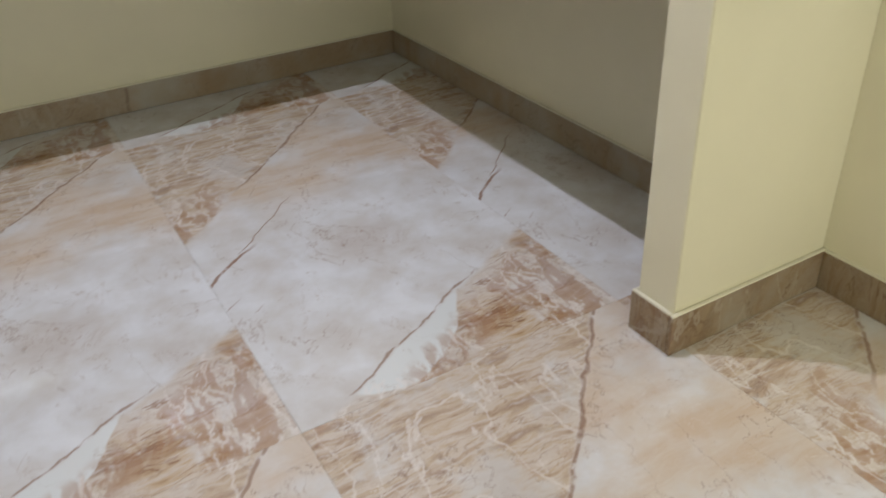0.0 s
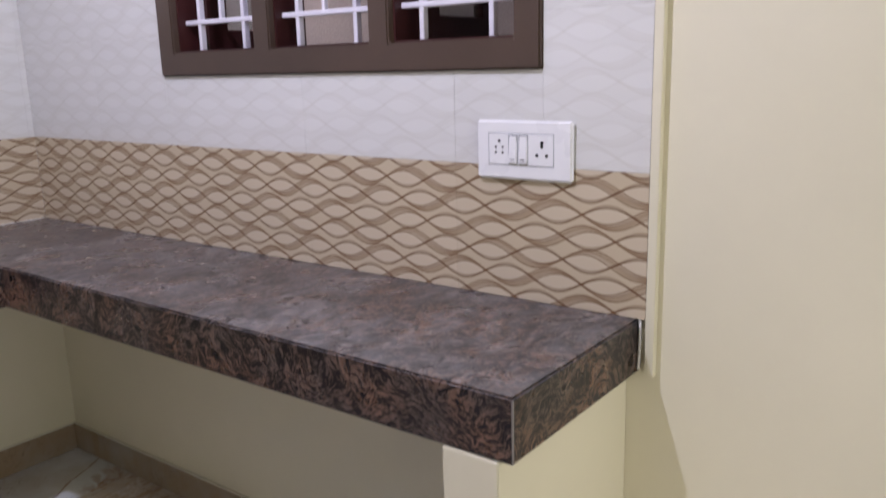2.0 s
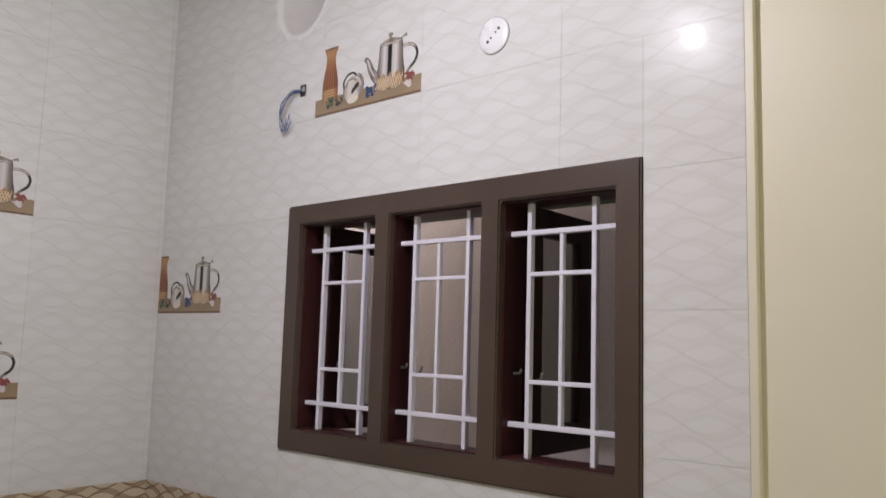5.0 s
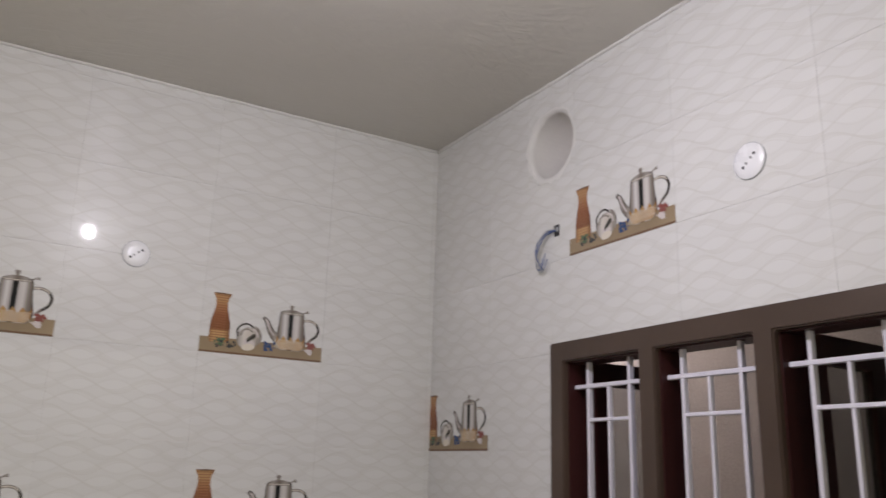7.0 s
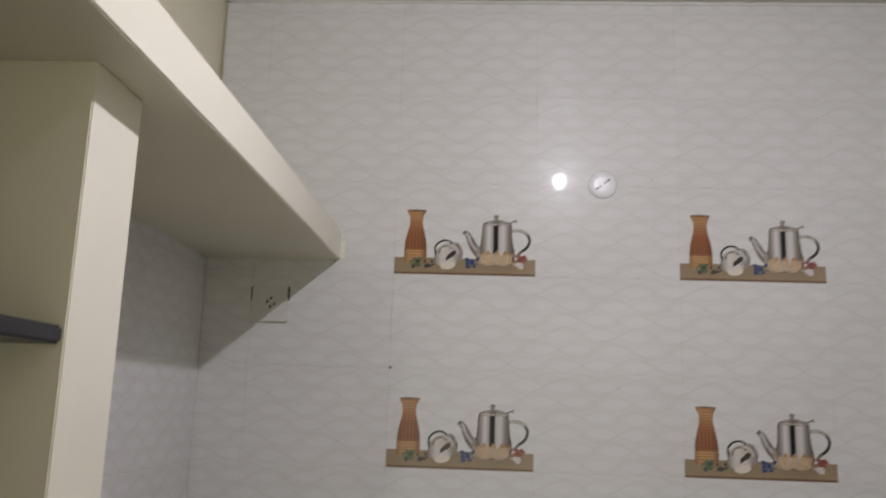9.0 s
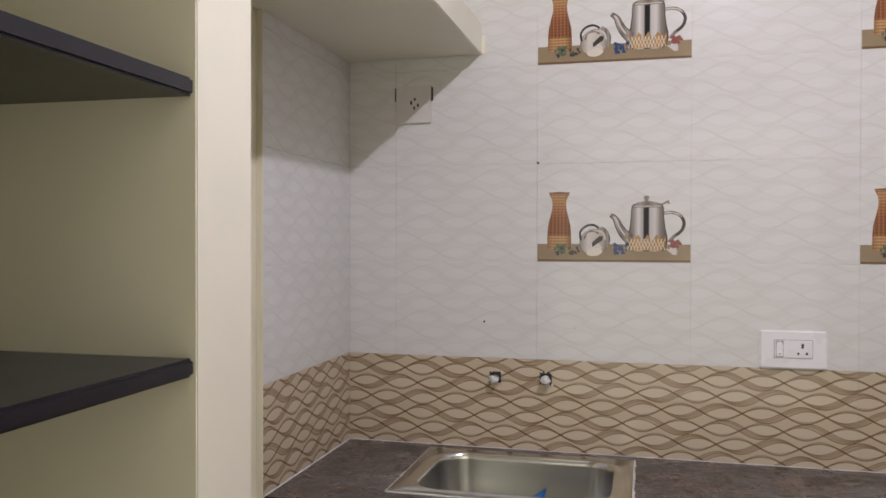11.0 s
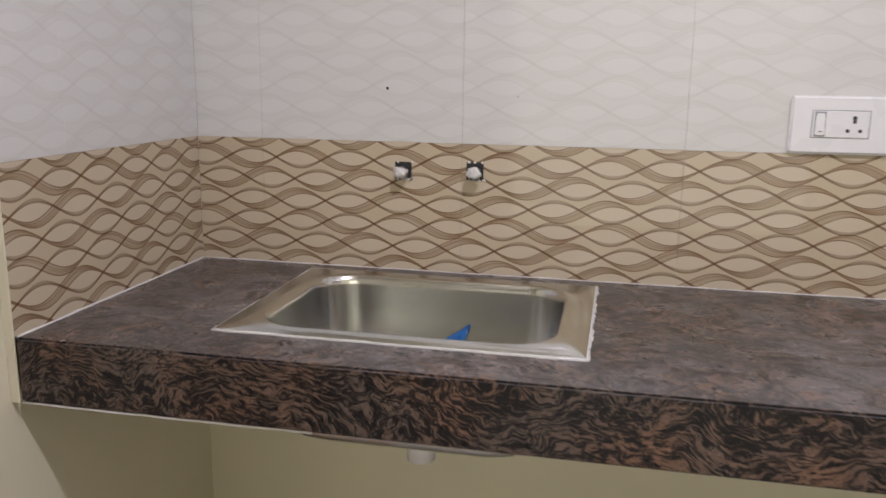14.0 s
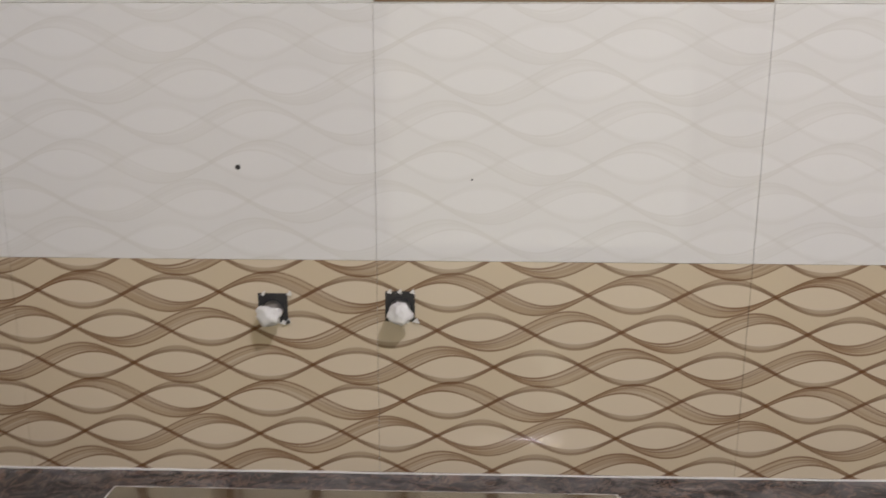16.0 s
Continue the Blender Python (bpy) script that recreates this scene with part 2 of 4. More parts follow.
    lens = both(g.step(foot_edge, 0.004, 0.012), fade(g.m("SUBTRACT", foot_edge, belly), -0.006, 0.004), g.step(wu, 0.12, 0.15), fade(wu, 0.49, 0.52))
    col = g.mix(lens, col, (0.66, 0.685, 0.69))
    # rust-brown broken streaks near the edges of the fields
    streaks = g.noise(g.mapped(warp, (34, 9, 10), (0, 0, -32)), 1.0, 6, 0.66, 0.9)
    tip = both(ridge(head_edge, 0.08, 0.05, 0.08), fade(wu, 0.10, 0.24), g.step(head_edge, 0.0, 0.02))
    lip = both(ridge(foot_edge, 0.13, 0.03, 0.05), g.step(wu, 0.20, 0.30))
    apex = both(ridge(wu, 0.70, 0.05, 0.07), g.step(foot_edge, 0.02, 0.10))
    rust = both(g.m("MAXIMUM", tip, g.m("MAXIMUM", lip, apex)), g.step(streaks, 0.44, 0.53))
    col = g.mix(g.m("MULTIPLY", rust, 0.5), col, (0.33, 0.165, 0.08))
    chalk = both(g.m("MAXIMUM", tip, apex), ridge(streaks, 0.45, 0.008, 0.02))
    col = g.mix(g.m("MULTIPLY", chalk, 0.7), col, (0.66, 0.62, 0.59))
    # long dark veins that break off, with finer ones between
    gap = g.step(g.noise(co, 16, 4, 0.6), 0.36, 0.48)
    for ku, kv, at, u0, u1, half in ((-0.80, 1.0, 0.612, -0.02, 0.17, 0.0055), (-1.0, 1.0, 0.605, 0.10, 0.36, 0.0022), (-0.9, 1.0, 0.47, 0.0, 0.06, 0.0022), (-0.9, 1.0, 0.39, 0.05, 0.10, 0.0018)):
        vein = both(ridge(slant(ku, kv), at, half * 0.5, half), g.step(wu, u0, u0 + 0.015), fade(wu, u1 - 0.06, u1))
        col = g.mix(both(vein, gap, 0.85), col, (0.24, 0.12, 0.07))
    edge_line = g.m("MAXIMUM", both(ridge(head_edge, 0.0, 0.002, 0.008), g.step(wu, 0.20, 0.30)), both(ridge(foot_edge, 0.0, 0.001, 0.005), g.step(wu, 0.10, 0.15), fade(wu, 0.55, 0.60)))
    col = g.mix(both(edge_line, gap, 0.75), col, (0.25, 0.14, 0.09))
    cracks = g.noise(g.mapped(warp, (6, 3.5, 3), (0, 0, 40)), 1.0, 7, 0.62, 0.9)
    gate = g.step(g.noise(co, 4.1, 3), 0.46, 0.58)
    col = g.mix(both(ridge(cracks, 0.5, 0.0006, 0.006), gate, 0.7), col, (0.27, 0.18, 0.14))
    fissure = g.noise(g.mapped(warp, (13, 6, 6), (0, 0, -50)), 1.0, 6, 0.60, 1.2)
    col = g.mix(both(ridge(fissure, 0.52, 0.0008, 0.007), g.step(g.noise(co, 7.3, 3), 0.50, 0.60), 0.55), col, (0.30, 0.19, 0.13))
    pale = g.noise(g.mapped(warp, (5, 2.2, 2), (0, 0, -35)), 1.0, 5, 0.55, 0.4)
    col = g.mix(both(ridge(pale, 0.48, 0.002, 0.012), g.m("MAXIMUM", foot, head), 0.55), col, (0.74, 0.71, 0.69))
    web = g.noise(g.mapped(warp, (14, 9, 9), (0, 0, 25)), 1.0, 6, 0.62, 1.1)
    col = g.mix(both(ridge(web, 0.5, 0.0015, 0.008), g.m("MAXIMUM", foot, g.m("MAXIMUM", head, beige)), g.step(g.noise(co, 5.7, 3), 0.46, 0.60), 0.45), col, (0.72, 0.68, 0.65))
    if dull:
        col = g.mix(1.0, col, (0.62, 0.56, 0.47), "MULTIPLY")
        col = g.mix(dull, col, (0.22, 0.175, 0.125))
    return g.done(col, g.m("ADD", 0.035, g.m("MULTIPLY", cloud, 0.08)))

# ---- mesh helpers ----
def empty(name, at=(0, 0, 0)):
    ob = new(name)
    ob.location = at
    return ob


def part(name, bm, material, parent=None, label="", at=None, smooth=False):
    """One mesh object from a bmesh, under a thing or a part, or on its own."""
    bmesh.ops.recalc_face_normals(bm, faces=bm.faces[:])
    me = bpy.data.meshes.new(name)
    bm.to_mesh(me)
    bm.free()
    me.materials.append(material)
    if smooth:
        me.polygons.foreach_set("use_smooth", [True] * len(me.polygons))
    return placed(name, me, parent, label, at)


def placed(name, me, parent=None, label="", at=None):
    ob = new(name, me)
    if at is not None:
        ob.matrix_basis = at
    if parent is not None:
        ob.parent = parent
    if label:
        tagged(ob, label)
    return ob


def bevel(bm, width, segments=2, sharp=30):
    edges = [e for e in bm.edges if len(e.link_faces) == 2 and e.calc_face_angle(0) > radians(sharp)]
    if width and edges:
        bmesh.ops.bevel(bm, geom=edges, offset=width, segments=segments, affect="EDGES", clamp_overlap=True)


def box(lo, hi, round_off=0.0, segments=2, bm=None):
    own = bmesh.new()
    bmesh.ops.create_cube(own, size=1)
    for v in own.verts:
        v.co = Vector([lo[i] + (v.co[i] + 0.5) * (hi[i] - lo[i]) for i in range(3)])
    bmesh.ops.recalc_face_normals(own, faces=own.faces[:])
    bevel(own, round_off, segments)
    if bm is None:
        return own
    me = bpy.data.meshes.new("piece")
    own.to_mesh(me)
    own.free()
    bm.from_mesh(me)
    bpy.data.meshes.remove(me)
    return bm


def cells(us, vs, w0, w1, filled, turn):
    """A slab made of the filled cells of a grid, with openings; turn maps (u, v, w) to the world."""
    bm = bmesh.new()
    made = {}

    def vert(i, j, w):
        if (i, j, w) not in made:
            made[i, j, w] = bm.verts.new(turn(us[i], vs[j], w))
        return made[i, j, w]

    nu, nv = len(us) - 1, len(vs) - 1
    on = {(i, j) for i in range(nu) for j in range(nv) if filled((us[i] + us[i + 1]) / 2, (vs[j] + vs[j + 1]) / 2)}
    for i, j in on:
        for w in (w0, w1):
            bm.faces.new([vert(a, b, w) for a, b in ((i, j), (i + 1, j), (i + 1, j + 1), (i, j + 1))])
        for (di, dj), (a, b) in {(-1, 0): ((i, j), (i, j + 1)), (1, 0): ((i + 1, j), (i + 1, j + 1)), (0, -1): ((i, j), (i + 1, j)), (0, 1): ((i, j + 1), (i + 1, j + 1))}.items():
            if (i + di, j + dj) not in on:
                bm.faces.new([vert(*a, w0), vert(*b, w0), vert(*b, w1), vert(*a, w1)])
    bmesh.ops.recalc_face_normals(bm, faces=bm.faces[:])
    return bm


def plate(points, w0, w1, bm=None):
    """A flat shape cut from sheet: an outline in u, v, thick from w0 to w1."""
    bm = bm or bmesh.new()
    a = [bm.verts.new((u, v, w0)) for u, v in points]
    b = [bm.verts.new((u, v, w1)) for u, v in points]
    bm.faces.new(a[::-1])
    bm.faces.new(b)
    for i in range(len(a)):
        j = (i + 1) % len(a)
        bm.faces.new((a[i], a[j], b[j], b[i]))
    return bm


def ribbon(line, widths, w0, w1, bm=None):
    left, right = [], []
    for i, (u, v) in enumerate(line):
        a, b = line[max(0, i - 1)], line[min(len(line) - 1, i + 1)]
        d = Vector((b[0] - a[0], b[1] - a[1])).normalized()
        h = widths[i] / 2
        left.append((u - d.y * h, v + d.x * h))
        right.append((u + d.y * h, v - d.x * h))
    return plate(right + left[::-1], w0, w1, bm)


def bow(points, steps=8):
    """A smooth line through a few points (Catmull-Rom)."""
    p = [points[0], *points, points[-1]]
    out = []
    for i in range(1, len(p) - 2):
        for s in range(steps):
            t = s / steps
            out.append(tuple(0.5 * (2 * p[i][k] + (p[i + 1][k] - p[i - 1][k]) * t + (2 * p[i - 1][k] - 5 * p[i][k] + 4 * p[i + 1][k] - p[i + 2][k]) * t * t + (3 * p[i][k] - p[i - 1][k] - 3 * p[i + 1][k] + p[i + 2][k]) * t ** 3) for k in range(len(points[0]))))
    return out + [tuple(points[-1])]


def disc_points(u, v, r, n=24, ry=None):
    return [(u + r * math.cos(2 * math.pi * k / n), v + (ry or r) * math.sin(2 * math.pi * k / n)) for k in range(n)]


def tube(line, r, sides=8, bm=None):
    """A round wire or pipe along a line."""
    bm = bm or bmesh.new()
    rings = []
    for i, p in enumerate(line):
        a, b = Vector(line[max(0, i - 1)]), Vector(line[min(len(line) - 1, i + 1)])
        q = (b - a).to_track_quat("Z", "Y")
        rings.append([bm.verts.new(Vector(p) + q @ Vector((r * math.cos(2 * math.pi * k / sides), r * math.sin(2 * math.pi * k / sides), 0))) for k in range(sides)])
    for s, t in zip(rings, rings[1:]):
        for k in range(sides):
            bm.faces.new((s[k], s[(k + 1) % sides], t[(k + 1) % sides], t[k]))
    bm.faces.new(rings[0][::-1])
    bm.faces.new(rings[-1])
    return bm


def loft(rings, bm=None, cap=False):
    bm = bm or bmesh.new()
    vs = [[bm.verts.new(p) for p in ring] for ring in rings]
    for a, b in zip(vs, vs[1:]):
        for k in range(len(a)):
            j = (k + 1) % len(a)
            bm.faces.new((a[k], a[j], b[j], b[k]))
    if cap:
        bm.faces.new(vs[-1])
    return bm


def rounded_rect(x0, y0, x1, y1, r, z, n=8):
    pts = []
    for cx, cy, a0 in ((x1 - r, y1 - r, 0), (x0 + r, y1 - r, 90), (x0 + r, y0 + r, 180), (x1 - r, y0 + r, 270)):
        for k in range(n + 1):
            a = radians(a0 + 90 * k / n)
            pts.append((cx + r * math.cos(a), cy + r * math.sin(a), z))
    return pts


# ---- materials ----
CREAM = paint("cream_wall_paint", (0.77, 0.73, 0.565), 0.42, 0.03, 0.06, 3.0)
CREAM_PALE = paint("pale_cream_paint", (0.77, 0.74, 0.61), 0.38, 0.03, 0.05, 3.0)
ce = Graph("ceiling_paint", 0.34, spec=0.4)
ce_co, *_ = ce.xyz("Object")
ce_warp = ce.vadd(ce_co, ce.vscale(ce.noise(ce_co, 2.2, 3, 0.5, color=True), 0.35))
ce_strokes = ce.noise(ce.mapped(ce_warp, (9, 34, 9), (0, 0, 28)), 1.0, 4, 0.55, 0.6)
ce_patch = ce.step(ce.noise(ce_co, 1.5, 3, 0.5), 0.40, 0.60, 0.35, 1.0)
ce.bump(ce.m("ADD", ce.m("MULTIPLY", ce.m("MULTIPLY", ce_strokes, ce_patch), 1.0), ce.m("MULTIPLY", ce.noise(ce_co, 5, 3, 0.5), 0.8)), 0.7, 0.009)
CEILING = ce.done(ce.mix(ce.noise(ce_co, 1.7, 4, 0.55), (0.555, 0.53, 0.485), (0.625, 0.60, 0.555)))
GROUT = paint("grout", (0.74, 0.71, 0.68), 0.8, 0.1, 0.1, 20)
JOINT = plain("stone_joint", (0.22, 0.20, 0.19), 0.5)
CEMENT = paint("white_cement", (0.76, 0.75, 0.73), 0.8, 0.06, 0.4, 40)
WHITE_TILE = wave_tile("white_glazed_tile", (0.675, 0.672, 0.658), (0.70, 0.698, 0.688), (0.50, 0.48, 0.435), (0.53, 0.51, 0.46), 0.26, hair=0.5)
BAND_TILE = wave_tile("brown_wave_tile", (0.545, 0.455, 0.325), (0.60, 0.515, 0.39), (0.125, 0.055, 0.022), (0.19, 0.098, 0.042), 1.0)
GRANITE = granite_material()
MARBLE = marble_material("marble_slab")
SKIRTING = marble_material("marble_skirting", 0.3)
st = Graph("brushed_steel", 0.2, 1.0)
st_co, *_ = st.xyz("Object")
st_n = st.noise(st.mapped(st_co, (9, 160, 160)), 1.0, 3, 0.6)
STEEL = st.done(st.mix(st_n, (0.67, 0.675, 0.665), (0.76, 0.765, 0.755)), st.m("ADD", 0.11, st.m("MULTIPLY", st_n, 0.16)))
FRAME_PAINT = paint("brown_frame_paint", (0.085, 0.056, 0.042), 0.38, 0.12, 0.1, 8)
MAROON = paint("maroon_shutter_paint", (0.050, 0.013, 0.013), 0.4, 0.15, 0.1, 8)
GRILL_PAINT = paint("white_grill_paint", (0.74, 0.72, 0.80), 0.35, 0.03, 0.05, 10)
PLASTIC = plain("white_plastic", (0.82, 0.82, 0.84), 0.28)
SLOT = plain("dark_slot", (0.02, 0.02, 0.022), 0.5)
STONE = plain("black_shelf_stone", (0.010, 0.009, 0.014), 0.32)
rc = Graph("roughcast_wall", 0.9, spec=0.2)
rc_co, *_ = rc.xyz("Object")
rc_big, rc_lump = rc.noise(rc_co, 1.8, 5, 0.6), rc.noise(rc_co, 120, 4, 0.62, 0.4)
rc.bump(rc_lump, 0.7, 0.005)
ROUGHCAST = rc.done(rc.mix(rc.step(rc_lump, 0.36, 0.66), (0.43, 0.375, 0.37), rc.mix(rc_big, (0.46, 0.405, 0.40), (0.53, 0.475, 0.47))))
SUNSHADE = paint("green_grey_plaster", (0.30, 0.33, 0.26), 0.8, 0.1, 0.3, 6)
GROUND = paint("cement_floor", (0.30, 0.28, 0.26), 0.9, 0.12, 0.4, 8)
BLUE = plain("blue_film", (0.02, 0.16, 0.48), 0.35)
BLUE_WIRE = plain("blue_wire", (0.05, 0.09, 0.25), 0.4)
GREY_WIRE = plain("grey_wire", (0.30, 0.31, 0.33), 0.4)
PIPE = plain("pipe_metal", (0.35, 0.34, 0.33), 0.35, 0.9)

gl = Graph("tinted_shutter_glass", 0.08)
gl.bsdf.inputs["Alpha"].default_value = 0.38
GLASS = gl.done((0.20, 0.215, 0.18))

# ---- plan ----
NORTH, EAST, WEST = 3.96, 4.125, 1.70      # faces of the tiles
BED = 0.016                                # tile and its bed
CEIL = 2.986
TOP, UNDER = 0.872, 0.762                  # worktop
BAND = 1.151
ROWS = [BAND + 0.2985 * k for k in range(7)]
COLS = [2.306 + 0.45 * k for k in range(-2, 5)]
SOUTH = -1.2
WIN = (1.992, 3.198, 1.340, 2.077)         # y and z of the window frame
HOLE = (3.197, 2.757, 0.118)               # vent: y, z, radius
HOLE_BOX = (HOLE[0] - 0.125, HOLE[0] + 0.125, HOLE[1] - 0.125, HOLE[1] + 0.125)
TILE_END = 1.771                           # where the tiles of the east wall stop
WEST_END = 3.345                           # where the tiles of the west wall stop
FRONT_N, FRONT_E = 3.345, 3.678            # fronts of the worktop
COUNTER_END = 1.787
LOFT_X, LOFT_Z = 2.132, 2.088

# ---- large structure ----
floor = tagged(part("floor", box((0.9, SOUTH - 0.2, -0.12), (EAST + 0.02, NORTH + 0.02, -0.010)), GROUT), "polished cream and brown marble slab floor", "floor", kind="structure")
ceiling = tagged(part("ceiling", box((0.9, SOUTH - 0.2, CEIL), (4.36, 4.22, CEIL + 0.15)), CEILING), "grey-white painted ceiling with uneven plaster", "ceiling", kind="structure")
wall_north = tagged(part("wall_north", box((0.9, NORTH + BED, -0.1), (4.36, NORTH + 0.22, CEIL)), CREAM), "cream wall with white wave-pattern glazed tiles", "wall", kind="structure")


def in_window(y, z):
    return WIN[0] < y < WIN[1] and WIN[2] < z < WIN[3]


def in_hole_box(y, z):
    return HOLE_BOX[0] < y < HOLE_BOX[1] and HOLE_BOX[2] < z < HOLE_BOX[3]


wall_east = tagged(part("wall_east", cells(sorted([SOUTH - 0.2, *WIN[:2], *HOLE_BOX[:2], NORTH + BED]), sorted([-0.1, *WIN[2:], *HOLE_BOX[2:], CEIL]), EAST + BED, 4.345, lambda y, z: not in_window(y, z) and not in_hole_box(y, z), lambda u, v, w: (w, u, v)), CREAM), "cream wall with white tiles round a window", "wall", kind="structure")
wall_west = tagged(part("wall_west", box((1.5, SOUTH - 0.2, -0.1), (WEST - BED, NORTH + BED, CEIL)), CREAM), "cream painted wall behind the shelves", "wall", kind="structure")
wall_south = tagged(part("wall_south", cells([WEST - BED, WEST, EAST, EAST + BED], [-0.1, 0.0, 2.72, CEIL], SOUTH - 0.2, SOUTH, lambda x, z: not (WEST < x < EAST and 0 < z < 2.72), lambda u, v, w: (u, w, v)), CREAM), "plain cream painted beam over a wide opening", "wall", kind="structure")


def ring_square(half, r, w0, w1, n=48):
    """A square plate with a round hole, lining included."""
    bm = bmesh.new()
    outer, inner = [], []
    for k in range(n):
        a = 2 * math.pi * k / n
        c, s = math.cos(a), math.sin(a)
        f = half / max(abs(c), abs(s))
        outer.append((c * f, s * f))
        inner.append((c * r, s * r))
    return loft([[(u, v, w0) for u, v in outer], [(u, v, w1) for u, v in outer], [(u, v, w1) for u, v in inner], [(u, v, w0) for u, v in inner], [(u, v, w0) for u, v in outer]], bm)


def on_east(y, z, proud=0.0):
    return pose(EAST - proud, y, z, 90, 0, -90)


def on_north(x, z, proud=0.0):
    return pose(x, NORTH - proud, z, 90, 0, 0)


def on_west(y, z, proud=0.0):
    return pose(WEST + proud, y, z, 90, 0, 90)


vent_lining = tagged(part("vent_hole", ring_square(0.125, HOLE[2], -0.22, -0.012), CEMENT, at=on_east(HOLE[0], HOLE[1])), "round vent hole lined with grey-white cement", "vent hole", kind="structure")
collar = bmesh.new()
rr = random.Random(4)
ripple = [1 + 0.10 * rr.random() ** 2 for _ in range(48)]
loft([[(math.cos(2 * math.pi * k / 48) * r * (ripple[k] if r > HOLE[2] + 0.005 else 1), math.sin(2 * math.pi * k / 48) * r * (ripple[k] if r > HOLE[2] + 0.005 else 1), w) for k in range(48)] for r, w in ((HOLE[2] - 0.002, -0.02), (HOLE[2] - 0.0005, 0.0004), (HOLE[2] + 0.006, 0.0012), (HOLE[2] + 0.011, 0.0002))], collar)
part("cement_collar", collar, CEMENT, vent_lining, "uneven white cement smear round the hole", smooth=True)

# cream edge that closes the tile bed on the east wall, and one on the west wall
part("tile_edge", box((EAST - 0.001, TILE_END - 0.018, TOP - 0.11), (EAST + BED, TILE_END - 0.0005, CEIL), 0.001), CREAM, wall_east)
part("tile_edge", box((WEST - BED, WEST_END - 0.004, UNDER), (WEST + 0.0005, WEST_END, LOFT_Z), 0.001), CREAM, wall_west)

# loft, partition and shelves along the west wall
loft_slab = tagged(part("loft_slab", box((WEST - BED, SOUTH, LOFT_Z), (LOFT_X, NORTH + 0.004, LOFT_Z + 0.095), 0.003), CREAM_PALE), "thick cream painted concrete storage loft slab", "loft", kind="structure")
part("plaster_tab", box((LOFT_X - 0.004, NORTH - 0.004, LOFT_Z + 0.002), (LOFT_X + 0.014, NORTH + 0.002, LOFT_Z + 0.060), 0.002), CREAM_PALE, loft_slab, "pale plaster smear where the slab meets the tiles")
PART_X, PART_Y = 2.060, (2.432, 2.583)
partition = tagged(part("wall_partition", box((WEST - BED, PART_Y[0], 0), (PART_X, PART_Y[1], LOFT_Z), 0.002), CREAM_PALE), "cream painted upright partition beside the shelves", "partition", kind="structure")
# unseen, added to close the niche so bulb light does not leak in
unseen_partition = tagged(part("wall_partition", box((WEST - BED, 1.10, 0), (PART_X, 1.24, LOFT_Z), 0.002), CREAM_PALE), "cream painted upright partition beside the shelves", "partition", kind="structure")

for z in (0.50, 0.92, 1.338, 1.702):
    shelf = bmesh.new()
    box((WEST - BED, 1.24, z), (PART_X - 0.004, PART_Y[0], z + 0.024), 0.004, 2, shelf)
    shelf = tagged(part("stone_shelf", shelf, STONE), "black polished stone shelf set between cream partitions", "shelf", "shelves in the niche")
    part("cement_joint", box((WEST - BED + 0.002, 1.25, z + 0.0245), (WEST - BED + 0.016, PART_Y[0] - 0.004, z + 0.034), 0.003), CEMENT, shelf, "pale cement fillet at the back edge")

# pillar under the end of the worktop
pillar = tagged(part("counter_pillar", box((3.674, 1.812, 0), (EAST + BED, 1.918, UNDER), 0.002), CREAM), "cream painted masonry pillar carrying the worktop", "pillar", kind="structure")

# skirting
SK, SKT = 0.100, 0.011
for a, b in (((WEST - BED, NORTH + BED - SKT, 0), (EAST + BED - SKT, NORTH + BED, SK)),
             ((EAST + BED - SKT, 1.93, 0), (EAST + BED, NORTH + BED, SK)),
             ((EAST + BED - SKT, SOUTH, 0), (EAST + BED, 1.801, SK)),
             ((3.663, 1.801, 0), (EAST + BED, 1.812, SK)),
             ((3.663, 1.812, 0), (3.674, 1.929, SK)),
             ((3.674, 1.918, 0), (EAST + BED - SKT, 1.929, SK)),
             ((WEST - BED, PART_Y[1], 0), (WEST - BED + SKT, NORTH + BED - SKT, SK))):
    board = tagged(part("baseboard", box(a, b, 0.002, 1), SKIRTING), "brown marble skirting along the wall foot", "skirting", kind="structure")
    part("cement_fillet", box((a[0] + 0.001, a[1] + 0.001, SK - 0.001), (b[0] - 0.001, b[1] - 0.001, SK + 0.004), 0.001, 1), CREAM_PALE, board, "pale plaster line on the skirting's top")

# ---- worktop ----
SINK = (1.986, 3.457, 2.598, 3.908)
hole = (SINK[0] + 0.03, SINK[1] + 0.03, SINK[2] - 0.03, SINK[3] - 0.03)
worktop_bm = cells(sorted([WEST, hole[0], hole[2], FRONT_E, EAST + BED]), sorted([COUNTER_END, FRONT_N, hole[1], hole[3], NORTH + BED]), UNDER, TOP,
                   lambda x, y: (y > FRONT_N or x > FRONT_E) and not (hole[0] < x < hole[2] and hole[1] < y < hole[3]), lambda u, v, w: (u, v, w))
bevel(worktop_bm, 0.004, 2)
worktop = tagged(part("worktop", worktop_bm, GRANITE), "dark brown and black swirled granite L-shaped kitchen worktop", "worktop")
part("corner_joint", box((FRONT_E - 0.0012, FRONT_N - 0.0012, UNDER + 0.003), (FRONT_E + 0.001, FRONT_N + 0.001, TOP - 0.003)), JOINT, worktop)
part("corner_joint", box((FRONT_E - 0.0003, COUNTER_END - 0.0003, UNDER + 0.003), (FRONT_E + 0.0026, COUNTER_END + 0.0026, TOP - 0.004)), JOINT, worktop)

wobble = random.Random(7)


